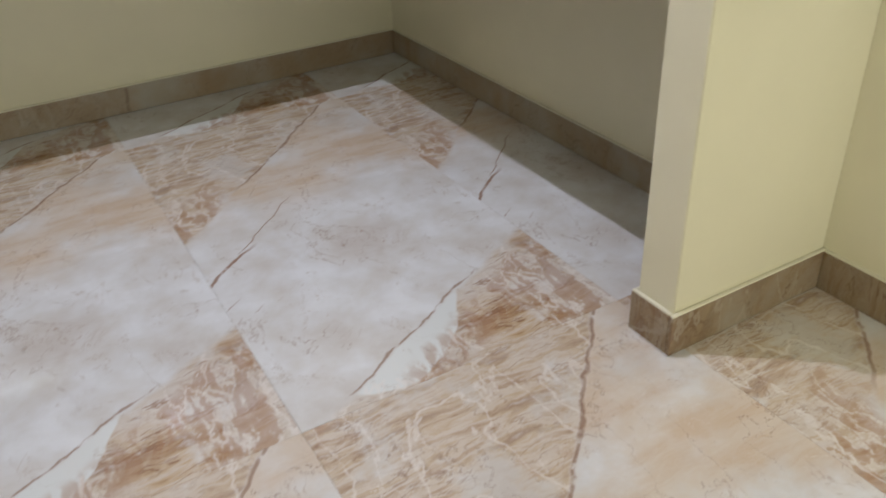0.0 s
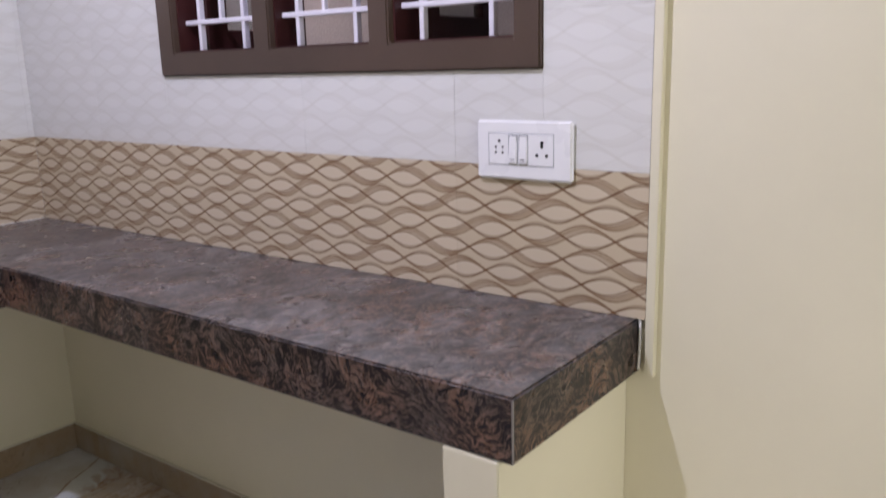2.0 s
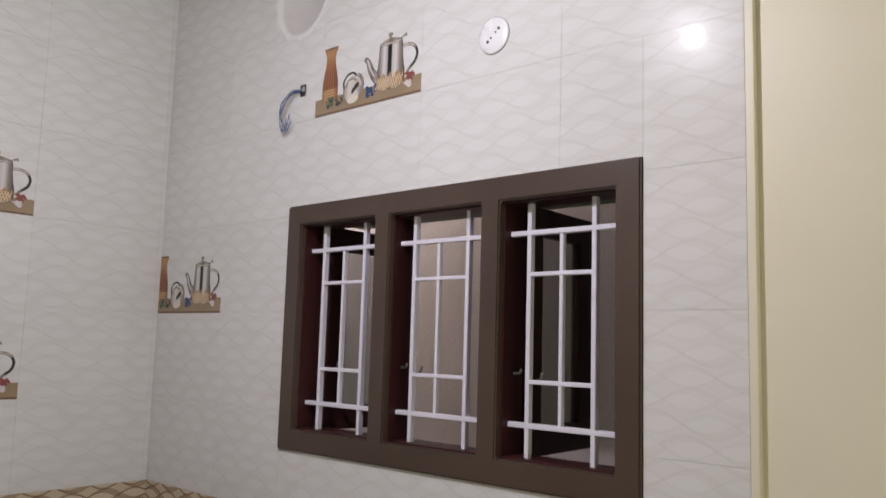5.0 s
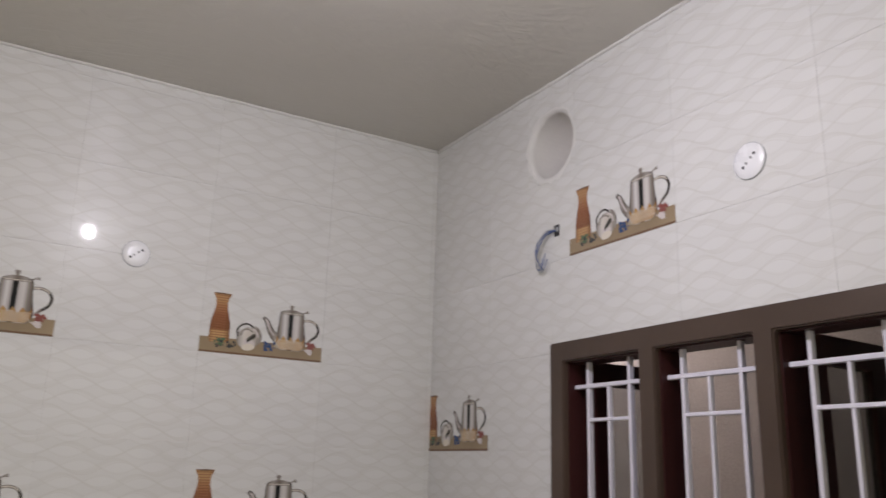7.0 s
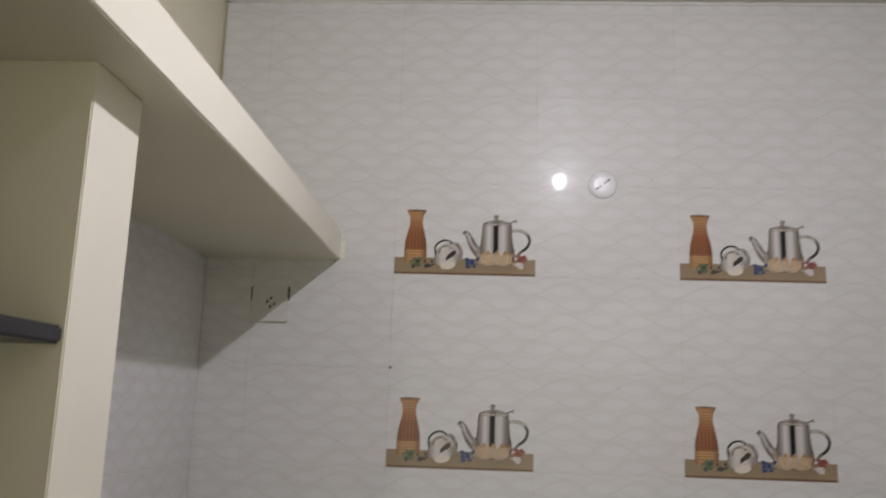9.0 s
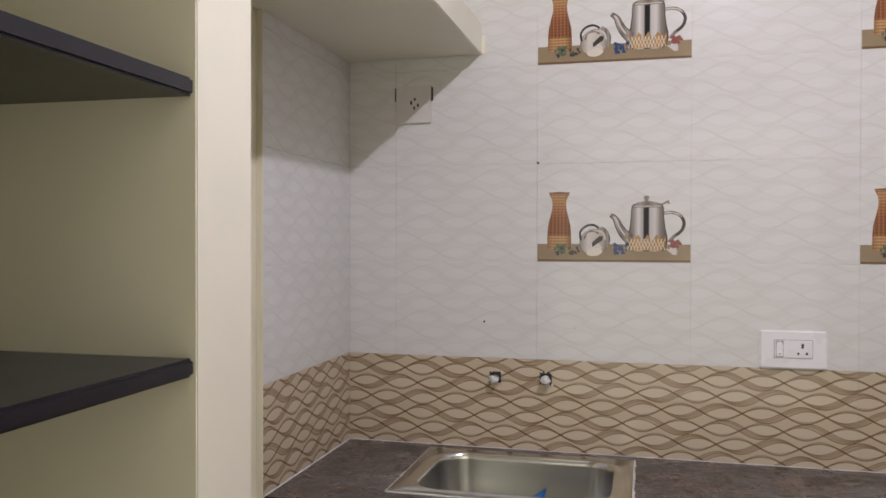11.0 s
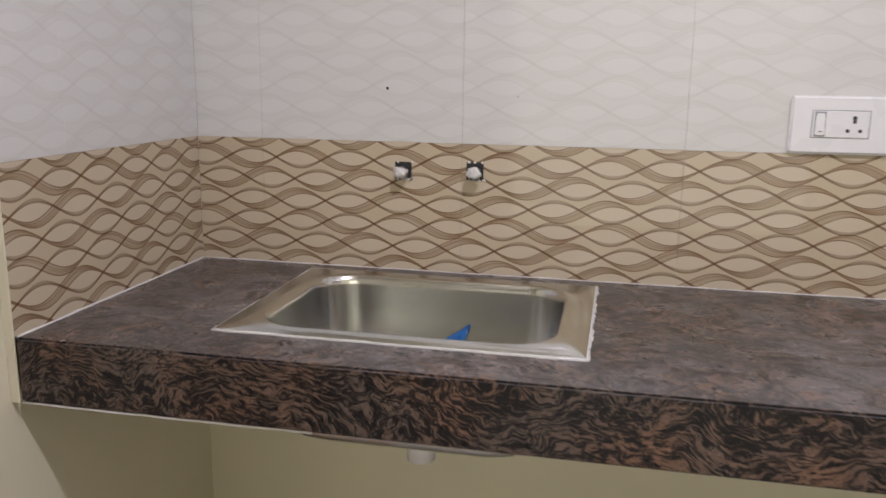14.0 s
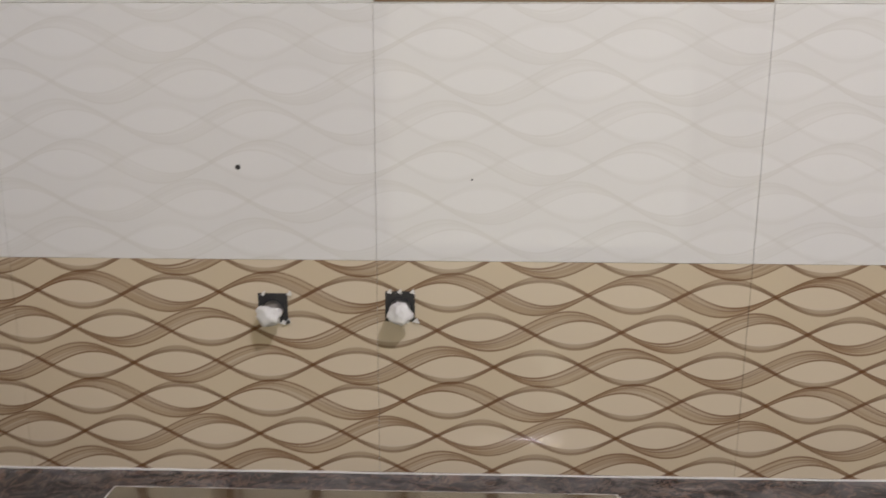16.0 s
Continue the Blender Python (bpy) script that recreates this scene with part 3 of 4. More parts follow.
def bead(a, b, r, parent, name="cement_joint"):
    """A hand-laid bead of white cement from a to b."""
    n = max(4, int((Vector(b) - Vector(a)).length / 0.03))
    line = [Vector(a).lerp(Vector(b), k / n) + Vector([wobble.uniform(-1, 1) * r * 0.25 for _ in range(3)]) for k in range(n + 1)]
    return part(name, tube([tuple(p) for p in line], r, 6), CEMENT, parent, smooth=True)


bead((WEST + 0.002, FRONT_N + 0.004, TOP), (WEST + 0.002, NORTH - 0.002, TOP), 0.0024, worktop)
bead((WEST + 0.002, NORTH - 0.001, TOP), (EAST, NORTH - 0.001, TOP), 0.0018, worktop)
bead((WEST, FRONT_N + 0.002, UNDER - 0.001), (2.2, FRONT_N + 0.004, UNDER - 0.001), 0.0018, worktop)
bead((EAST + 0.003, COUNTER_END - 0.004, UNDER + 0.01), (EAST + 0.006, COUNTER_END - 0.004, TOP + 0.002), 0.0032, worktop)

bead((WEST, NORTH - 0.003, CEIL - 0.004), (EAST, NORTH - 0.003, CEIL - 0.004), 0.006, ceiling, "plaster_edge")
bead((EAST - 0.003, TILE_END, CEIL - 0.004), (EAST - 0.003, NORTH, CEIL - 0.004), 0.006, ceiling, "plaster_edge")

# ---- sink ----
sx0, sy0, sx1, sy1 = SINK
sink = tagged(empty("sink", (sx0, sy0, TOP)), "stainless steel drop-in kitchen sink in the granite worktop", "sink")


def at_sink(bm, name, label="", material=None, smooth=True):
    for v in bm.verts:
        v.co -= Vector((sx0, sy0, TOP))
    return part(name, bm, material or STEEL, sink, label, smooth=smooth)


bx0, by0, bx1, by1 = sx0 + 0.055, sy0 + 0.035, sx1 - 0.055, sy1 - 0.060
rim = loft([rounded_rect(sx0, sy0, sx1, sy1, 0.004, TOP + 0.0005), rounded_rect(sx0 + 0.001, sy0 + 0.001, sx1 - 0.001, sy1 - 0.001, 0.004, TOP + 0.004),
            rounded_rect(bx0 - 0.022, by0 - 0.014, bx1 + 0.022, by1 + 0.018, 0.09, TOP + 0.005),
            rounded_rect(bx0 - 0.012, by0 - 0.009, bx1 + 0.012, by1 + 0.010, 0.085, TOP + 0.009),
            rounded_rect(bx0 - 0.004, by0 - 0.004, bx1 + 0.004, by1 + 0.004, 0.08, TOP + 0.007)])
at_sink(rim, "rim", "flat steel rim with raised lip")
rings = []
for d, inset, r in ((0.007, -0.004, 0.08), (0.003, -0.001, 0.079), (-0.004, 0.0015, 0.078), (-0.012, 0.002, 0.078), (-0.05, 0.004, 0.078), (-0.11, 0.009, 0.076), (-0.165, 0.015, 0.074), (-0.200, 0.032, 0.07), (-0.219, 0.064, 0.06), (-0.227, 0.15, 0.02)):
    rings.append(rounded_rect(bx0 + inset, by0 + inset, bx1 - inset, by1 - inset, r, TOP + d))
at_sink(loft(rings, cap=True), "bowl", "polished steel bowl")
under = [[(x, y, z - 0.004) for x, y, z in ring] for ring in rings[2:]]
grown = [[((x - (bx0 + bx1) / 2) * 1.012 + (bx0 + bx1) / 2, (y - (by0 + by1) / 2) * 1.018 + (by0 + by1) / 2, z) for x, y, z in ring] for ring in under]
at_sink(loft(grown, cap=True), "bowl_underside", "dull steel underside")
cx, cy = (bx0 + bx1) / 2, (by0 + by1) / 2
drain = loft([[(cx + r * math.cos(2 * math.pi * k / 24), cy + r * math.sin(2 * math.pi * k / 24), TOP + z) for k in range(24)] for r, z in ((0.052, -0.228), (0.052, -0.238), (0.036, -0.250), (0.027, -0.264), (0.027, -0.296), (0.022, -0.296), (0.022, -0.262))])
at_sink(drain, "waste_pipe", "pale plastic waste outlet below the bowl", PLASTIC)
at_sink(loft([[(cx + r * math.cos(2 * math.pi * k / 24), cy + r * math.sin(2 * math.pi * k / 24), TOP + z) for k in range(24)] for r, z in ((0.040, -0.2265), (0.036, -0.224), (0.028, -0.2255), (0.004, -0.226))], cap=True), "strainer", "round steel strainer")
for a, b in (((sx0, sy0), (sx1, sy0)), ((sx1, sy0), (sx1, sy1)), ((sx1, sy1), (sx0, sy1)), ((sx0, sy1), (sx0, sy0))):
    bead((a[0] - sx0, a[1] - sy0, 0.001), (b[0] - sx0, b[1] - sy0, 0.001), 0.0027, sink, "cement_joint")
for x, side in ((0.0, -1), (sx1 - sx0, 1)):
    # cement wiped off over the stone beside the rim
    n = 60
    reach = [0.0045 + (0.006 if side > 0 else 0.003) * (noise.noise(Vector((k * 0.23, side * 3.0, 0))) + 0.5 * noise.noise(Vector((k * 0.9, side, 5)))) for k in range(n + 1)]
    length = sy1 - sy0
    outline = [(x, length * k / n) for k in range(n + 1)] + [(x + side * reach[k], length * k / n) for k in range(n, -1, -1)]
    part("cement_smear", plate(outline, 0.0002, 0.0010), CEMENT, sink, "thin ragged smear of white cement")

scrap = bmesh.new()
outline = bow([(-0.036, -0.014), (-0.020, -0.024), (0.010, -0.022), (0.020, -0.012), (0.030, 0.020), (0.026, 0.030), (0.010, 0.016), (-0.012, 0.002), (-0.036, -0.014)], 4)[:-1]
plate(outline, 0.0, 0.0012, scrap)
bmesh.ops.triangulate(scrap, faces=scrap.faces[:])
bmesh.ops.subdivide_edges(scrap, edges=scrap.edges[:], cuts=1)
for v in scrap.verts:
    v.co.z += 0.004 * noise.noise(v.co * 60) + 0.003
tagged(part("plastic_scrap", scrap, BLUE, at=pose(2.327, by1 - 0.016, 0.772, 90, 0, 0) @ Matrix.Scale(0.75, 4), smooth=True), "torn scrap of blue plastic film stuck inside the sink", "plastic scrap")

# ---- window ----
y0, y1, z0, z1 = WIN
FX0, FX1 = EAST - 0.010, EAST + 0.095
LIGHTS = ((3.131, 2.808), (2.748, 2.428), (2.370, 2.054))
LZ = (1.402, 2.015)
window = tagged(empty("window_1", (EAST, (y0 + y1) / 2, z0)), "brown painted three-light window with white iron grilles and open maroon shutters", "window", kind="structure")
base_w = Vector((EAST, (y0 + y1) / 2, z0))


def at_window(bm, name, material, label="", parent=None, smooth=False):
    for v in bm.verts:
        v.co -= base_w
    return part(name, bm, material, parent or window, label, smooth=smooth)


def clear(y, z):
    return not any(b < y < a and LZ[0] < z < LZ[1] for a, b in LIGHTS)


edges = sorted([y0 + 0.001, y1 - 0.001, *(v for p in LIGHTS for v in p)])
fr = cells(edges, [z0 + 0.001, LZ[0], LZ[1], z1 - 0.001], FX0, FX1, clear, lambda u, v, w: (w, u, v))
bevel(fr, 0.004, 2)
at_window(fr, "window_frame", FRAME_PAINT)
for a, b in LIGHTS:
    # rebate strip round each light
    at_window(cells([b, b + 0.005, a - 0.005, a], [LZ[0], LZ[0] + 0.005, LZ[1] - 0.005, LZ[1]], FX0 + 0.020, FX1 - 0.004, lambda y, z, a=a, b=b: not (b + 0.005 < y < a - 0.005 and LZ[0] + 0.005 < z < LZ[1] - 0.005), lambda u, v, w: (w, u, v)), "rebate", MAROON)
GX = EAST + 0.042


def bar(p, q, parent, r=0.0062, deep=0.0090):
    """A square iron bar of a grille."""
    lo, hi = [min(a, b) for a, b in zip(p, q)], [max(a, b) for a, b in zip(p, q)]
    bm = box((GX - deep, lo[0] - r, lo[1] - r), (GX + deep, hi[0] + r, hi[1] + r), 0.0015, 1)
    return at_window(bm, "bar", GRILL_PAINT, parent=parent)


for (a, b), (va, vm, vb) in zip(LIGHTS, ((3.069, 2.981, 2.892), (2.692, 2.605, 2.504), (2.311, 2.220, 2.132))):
    grille = empty("grille")
    grille.parent = window
    tagged(grille, "white painted iron window grille")
    for z in (1.938, 1.481):
        bar((b + 0.006, z), (a - 0.006, z), grille)
    for z in (1.838, 1.583):
        bar((vb, z), (va, z), grille, 0.0052, 0.0078)
    for y in (va, vb):
        bar((y, LZ[0] + 0.006), (y, LZ[1] - 0.006), grille, 0.0062, 0.0084)
    bar((vm, 1.481), (vm, 1.938), grille, 0.0050, 0.0072)


def shutter(hinge, swing, label):
    """A glazed casement, opened outwards about its upright hinge."""
    w, h0, h1 = 0.335, LZ[0] - 0.008, LZ[1] + 0.008
    s = 0.072
    turn = pose(FX1 + 0.006 - base_w.x, hinge - base_w.y, 0, 0, 0, swing)
    sash = empty("shutter")
    sash.parent = window
    sash.matrix_basis = turn
    tagged(sash, label)
    zz = base_w.z
    bm = cells([0, s, w - s, w], [h0 - zz, h0 + s - zz, h1 - s - zz, h1 - zz], -0.014, 0.014, lambda u, v: not (s < u < w - s and h0 + s < v + zz < h1 - s), lambda u, v, q: (u, q, v))
    bevel(bm, 0.003, 1)
    part("sash_frame", bm, MAROON, sash)
    pane = part("pane", box((s, -0.0025, h0 + s - zz), (w - s, 0.0025, h1 - s - zz)), GLASS, sash, "dark grey glass pane")
    part("catch", tube(bow([(0.03, -0.014, 0.24), (0.03, -0.034, 0.245), (0.03, -0.04, 0.262)], 4), 0.004), PIPE, sash, "small metal catch", smooth=True)


shutter(LIGHTS[0][0] + 0.004, -1, "maroon framed glazed shutter standing open")
shutter(LIGHTS[1][0] + 0.004, 62, "maroon framed glazed shutter standing open")
shutter(LIGHTS[2][0] + 0.004, 3, "maroon framed glazed shutter standing open")
for y in (2.772, 2.392):
    at_window(tube(bow([(EAST + 0.05, y - 0.03, 1.60), (EAST + 0.045, y - 0.052, 1.602), (EAST + 0.045, y - 0.056, 1.612)], 3), 0.0035), "peg", PIPE, smooth=True)

# ---- outside the window ----
far = tagged(part("backdrop_wall", box((5.15, -0.6, -0.2), (5.35, 6.2, 4.2)), ROUGHCAST), "rough grey-pink cement rendered wall of the neighbouring house", "neighbour wall", kind="structure")
tagged(part("sunshade", box((4.345, 1.6, 2.12), (4.80, 3.6, 2.20), 0.006), SUNSHADE), "grey-green plastered concrete sunshade over the window", "sunshade", kind="structure")
tagged(part("ground", box((4.345, -0.6, -0.3), (5.15, 6.2, -0.15)), GROUND), "bare cement passage outside the window", "ground", kind="structure")

# ---- bulb holder ----
holder = tagged(empty("ceiling_bulb", BULB), "white bulb holder on the ceiling with lit bulb", "lamp")
part("holder", loft([[(r * math.cos(2 * math.pi * k / 24), r * math.sin(2 * math.pi * k / 24), z) for k in range(24)] for r, z in ((0.045, CEIL - BULB[2]), (0.045, CEIL - BULB[2] - 0.012), (0.022, CEIL - BULB[2] - 0.02), (0.02, 0.075), (0.016, 0.07))], cap=True), PLASTIC, holder, smooth=True)
part("bulb_body", loft([[(r * math.cos(2 * math.pi * k / 24), r * math.sin(2 * math.pi * k / 24), z) for k in range(24)] for r, z in ((0.015, 0.075), (0.017, 0.062), (0.024, 0.030), (0.029, 0.016), (0.027, 0.012))], cap=True), PLASTIC, holder, "white bulb neck above the glowing globe", smooth=True)

# ---- switch plates and fixtures ----
def hole_pins(bm, spots, w):
    for u, v, ru, rv in spots:
        plate(disc_points(u, v, ru, 12, rv), w, w + 0.0004, bm)
    return bm


def switch_plate(width, height, m, label, sockets, rockers):
    """A moulded wall plate with rockers and socket inserts; the origin is the plate's lower left corner."""
    thing = tagged(empty("switch_board"), label, "switch board")
    thing.matrix_basis = m
    body = box((0, 0, 0), (width, height, 0.011), 0.0045, 3)
    part("cover_plate", body, PLASTIC, thing)
    iu0, iv0, iu1, iv1 = sockets[0]
    # raised grey plate; its border puts the shade of the insert's gap in as colour
    part("insert_gap", box((iu0 - 0.0015, iv0 - 0.0015, 0.009), (iu1 + 0.0015, iv1 + 0.0015, 0.0113)), GREY_WIRE, thing, "thin grey border for the shaded gap round the insert")
    part("insert", box((iu0, iv0, 0.008), (iu1, iv1, 0.0122), 0.001, 1), PLASTIC, thing)
    for spots in sockets[1]:
        part("socket_holes", hole_pins(bmesh.new(), spots, 0.0122), SLOT, thing, "dark socket holes")
    for u0, u1 in rockers:
        # same for each rocker: a grey outline as its gap's shade
        part("rocker_gap", box((u0 - 0.0015, iv0 + 0.0025, 0.0100), (u1 + 0.0015, iv1 - 0.0015, 0.0125)), GREY_WIRE, thing, "thin grey border for the shaded gap round the rocker")
        bm = box((u0, iv0 + 0.004, 0.010), (u1, iv1 - 0.003, 0.0165), 0.0015, 2)
        for v in bm.verts:
            if v.co.y > (iv0 + iv1) / 2 and v.co.z > 0.013:
                v.co.z -= 0.0030
        rocker = part("rocker", bm, PLASTIC, thing)
        part("mark", plate([(u0 + 0.005, iv0 + 0.010), (u1 - 0.005, iv0 + 0.010), (u1 - 0.005, iv0 + 0.0125), (u0 + 0.005, iv0 + 0.0125)], 0.0165, 0.0168), SLOT if u0 > 0.1 else GREY_WIRE, rocker)
    return thing


five = lambda u, v: [(u, v + 0.014, 0.0032, 0.0032), (u - 0.008, v + 0.002, 0.0026, 0.0026), (u + 0.008, v + 0.002, 0.0026, 0.0026), (u - 0.008, v - 0.009, 0.0026, 0.0026), (u + 0.008, v - 0.009, 0.0026, 0.0026)]
three = lambda u, v: [(u, v + 0.014, 0.004, 0.0042), (u, v + 0.0075, 0.0034, 0.0036), (u - 0.011, v - 0.010, 0.0036, 0.0036), (u + 0.011, v - 0.010, 0.0036, 0.0036)]
switch_plate(0.219, 0.119, on_east(2.141, 1.124), "white plastic switch board with two sockets on tiles", ((0.030, 0.030, 0.178, 0.092), (five(0.055, 0.063), three(0.153, 0.061))), ((0.078, 0.097), (0.102, 0.121)))
switch_plate(0.180, 0.110, on_north(2.944, 1.152), "white plastic switch board with one socket on tiles", ((0.040, 0.032, 0.140, 0.082), (three(0.114, 0.055),)), ((0.045, 0.062),))

spare = tagged(empty("socket_box"), "white plastic socket box under the loft", "socket")
spare.matrix_basis = on_north(1.858, 1.883)
part("body", box((0, 0, 0), (0.114, 0.118, 0.009), 0.002, 2), GROUT, spare)
part("socket_holes", hole_pins(bmesh.new(), [(0.05, 0.064, 0.0035, 0.007), (0.06, 0.048, 0.0035, 0.006), (0.072, 0.056, 0.0035, 0.006), (0.062, 0.075, 0.0035, 0.005)], 0.009), SLOT, spare, "dark socket holes")
for u in (-0.004, 0.115):
    part("side_clip", box((u, 0.070, 0), (u + 0.004, 0.112, 0.006)), SLOT, spare, "dark side gap")


def round_plate(m, r, tilt, label):
    thing = tagged(empty("junction_cover"), label, "junction cover")
    thing.matrix_basis = m @ pose(0, 0, 0, 0, 0, tilt)
    bm = loft([[(x, y, z) for x, y in disc_points(0, 0, q, 40)] for q, z in ((r, 0), (r, 0.0035), (r - 0.0015, 0.005), (r * 0.5, 0.0056))], cap=True)
    part("cover", bm, PLASTIC, thing, smooth=True)
    part("screw_holes", hole_pins(bmesh.new(), [(-0.022, 0, 0.0042, 0.0042), (-0.009, 0, 0.003, 0.003), (0.010, 0, 0.003, 0.003), (0.023, 0, 0.0042, 0.0042)], 0.0056), SLOT, thing, "dark screw holes")
    part("cover_rim", loft([[(x, y, z) for x, y in disc_points(0, 0, q, 40)] for q, z in ((r + 0.0015, 0.0), (r + 0.0015, 0.0025))], cap=True), GREY_WIRE, thing)
    return thing


round_plate(on_north(2.968, 2.351), 0.044, 38, "round white plastic junction cover on wall tiles")
round_plate(on_east(2.405, 2.444), 0.047, 40, "round white plastic junction cover on wall tiles")

# loose wires from a small box by the vent
wires = tagged(empty("loose_wires"), "loose blue and grey wires hanging from a wall box", "wires")
wires.matrix_basis = on_east(3.168, 2.447)
part("wall_box", box((-0.012, -0.020, -0.006), (0.014, 0.018, 0.0015)), SLOT, wires, "small dark wall box")
part("wall_box_rim", box((-0.002, -0.006, 0.0), (0.012, 0.010, 0.005), 0.002, 1), GREY_WIRE, wires)
for k, (mat, drop) in enumerate(((BLUE_WIRE, 0.0), (BLUE_WIRE, 0.012), (GREY_WIRE, 0.03), (BLUE_WIRE, -0.014), (GREY_WIRE, 0.022), (BLUE_WIRE, 0.006))):
    a = 0.004 * k
    line = bow([(0.0, 0.0, 0.002), (-0.030 - a, -0.012 + drop * 0.3, 0.020), (-0.070 - a * 0.6, -0.055 - drop, 0.026), (-0.085 + a, -0.105 - drop * 0.6, 0.020), (-0.070 + a, -0.120 - drop * 0.4, 0.016), (-0.060 + a * 1.2, -0.085 - drop, 0.014)], 6)
    part("wire", tube(line, 0.0014, 6), mat, wires, smooth=True)

# two capped water pipes in broken tile
for x, z in ((2.178, 1.090), (2.334, 1.094)):
    outlet = tagged(empty("capped_pipe"), "water pipe end plugged with white putty in broken tile", "pipe", "capped pipes over the sink")
    outlet.matrix_basis = on_north(x, z)
    rnd = random.Random(int(x * 1000))
    # dark block on the tile face; its colour stands for the hole's shade
    part("recess", box((-0.018, -0.019, -0.010), (0.018, 0.019, 0.0012)), SLOT, outlet, "dark block standing in for the shaded hole in the tile")
    part("pipe", tube([(0, -0.002, -0.006), (0, -0.003, 0.026)], 0.0125, 20), PIPE, outlet, smooth=True)
    bm = bmesh.new()
    bmesh.ops.create_icosphere(bm, subdivisions=3, radius=0.0135)
    for v in bm.verts:
        n = noise.noise(v.co * 130 + Vector((x * 50, 0, 0)))
        v.co = v.co * (1 + 0.55 * n) + Vector((0.001, -0.001, 0.028))
    part("putty_plug", bm, CEMENT, outlet, "white putty plug", smooth=True)
    for _ in range(9):
        u, v = rnd.uniform(-0.018, 0.018), rnd.choice((-0.019, -0.017, 0.018))
        part("tile_chip", plate([(u, v), (u + rnd.uniform(0.003, 0.009), v - 0.002), (u + 0.005, v + 0.005)], 0.0012, 0.0030), CEMENT, outlet)
for x, z, r in ((2.143, 1.263, 0.0032), (2.308, 1.751, 0.004), (2.42, 1.25, 0.0012)):
    tagged(part("nail_hole", plate(disc_points(0, 0, r, 10), 0.0, 0.0006), SLOT, at=on_north(x, z)), "small dark drilled hole in a tile", "hole")

# ---- printed picture ----
def printed(name, stops, rough=0.12, bands=0.0, tint=None):
    """Glazed print: tones across the shape, with optional woven bands up it."""
    g = Graph(name, rough, spec=0.2)
    co, u, v, w = g.xyz("Generated")
    col = g.ramp(u, *stops)
    if bands:
        o, ou, ov, ow = g.xyz("Object")
        weave = g.m("MULTIPLY", g.m("SINE", g.m("MULTIPLY", ov, bands)), g.m("SINE", g.m("MULTIPLY", ou, bands * 0.6)))
        col = g.mix(g.step(weave, -0.4, 0.7, 0.0, 0.5), col, tint)
    return g.done(col)


P_WOOD = paint("printed_wood", (0.42, 0.315, 0.20), 0.15, 0.2, 0.0, 3)
P_WOOD_EDGE = plain("printed_wood_edge", (0.17, 0.10, 0.06), 0.15)
gv = Graph("printed_wicker_vase", 0.12)
_, gu, gvv, _ = gv.xyz("Generated")
_, ou, ov, _ = gv.xyz("Object")
along = gv.ramp(gvv, (0.0, (0.44, 0.25, 0.12)), (0.22, (0.52, 0.30, 0.13)), (0.27, (0.22, 0.075, 0.03)), (0.55, (0.26, 0.09, 0.038)), (0.74, (0.38, 0.17, 0.075)), (0.86, (0.46, 0.25, 0.11)), (1.0, (0.42, 0.23, 0.10)))
ribs = gv.m("SINE", gv.m("MULTIPLY", gv.m("SUBTRACT", gu, 0.5), 42.0))
hoops = gv.m("SINE", gv.m("MULTIPLY", ov, 720.0))
vase_col = gv.mix(gv.step(ribs, 0.2, 1.0, 0.0, 0.28), along, (0.62, 0.40, 0.24))
vase_col = gv.mix(gv.step(hoops, -0.3, 0.9, 0.0, 0.55), vase_col, (0.17, 0.06, 0.03))
P_VASE = gv.done(gv.mix(gv.step(gv.m("ABSOLUTE", gv.m("SUBTRACT", gu, 0.45)), 0.22, 0.52, 0.0, 0.65), vase_col, (0.13, 0.05, 0.025)))
P_CHROME = printed("printed_chrome", ((0.0, (0.08, 0.07, 0.06)), (0.10, (0.24, 0.21, 0.18)), (0.15, (0.30, 0.27, 0.25)), (0.27, (0.66, 0.64, 0.63)), (0.38, (0.40, 0.37, 0.35)), (0.415, (0.02, 0.02, 0.02)), (0.53, (0.02, 0.02, 0.02)), (0.56, (0.52, 0.49, 0.47)), (0.70, (0.62, 0.59, 0.57)), (0.82, (0.26, 0.23, 0.20)), (1.0, (0.08, 0.06, 0.05))))
P_SILVER = printed("printed_silver", ((0.0, (0.10, 0.085, 0.075)), (0.25, (0.36, 0.33, 0.30)), (0.5, (0.17, 0.14, 0.12)), (0.75, (0.34, 0.31, 0.28)), (1.0, (0.07, 0.06, 0.05))))
P_CUP = printed("printed_cup", ((0.0, (0.26, 0.23, 0.21)), (0.30, (0.64, 0.60, 0.55)), (0.65, (0.54, 0.49, 0.44)), (1.0, (0.24, 0.21, 0.18))))
P_DARK = plain("printed_shade", (0.05, 0.045, 0.04), 0.15)
P_GOLD = printed("printed_gold", ((0.0, (0.36, 0.19, 0.06)), (0.22, (0.46, 0.27, 0.09)), (0.38, (0.40, 0.25, 0.11)), (0.6, (0.36, 0.22, 0.10)), (0.8, (0.42, 0.23, 0.07)), (1.0, (0.30, 0.15, 0.05))))
P_CREAMY = plain("printed_cream", (0.70, 0.64, 0.55), 0.12)
P_BLUE = plain("printed_berry_blue", (0.035, 0.07, 0.17), 0.12)
P_GREEN = plain("printed_leaf", (0.10, 0.15, 0.085), 0.12)
P_BERRY = plain("printed_dark_berry", (0.06, 0.06, 0.06), 0.12)
P_RED = plain("printed_red", (0.25, 0.08, 0.07), 0.12)
P_PETAL = plain("printed_petal", (0.62, 0.56, 0.55), 0.12)


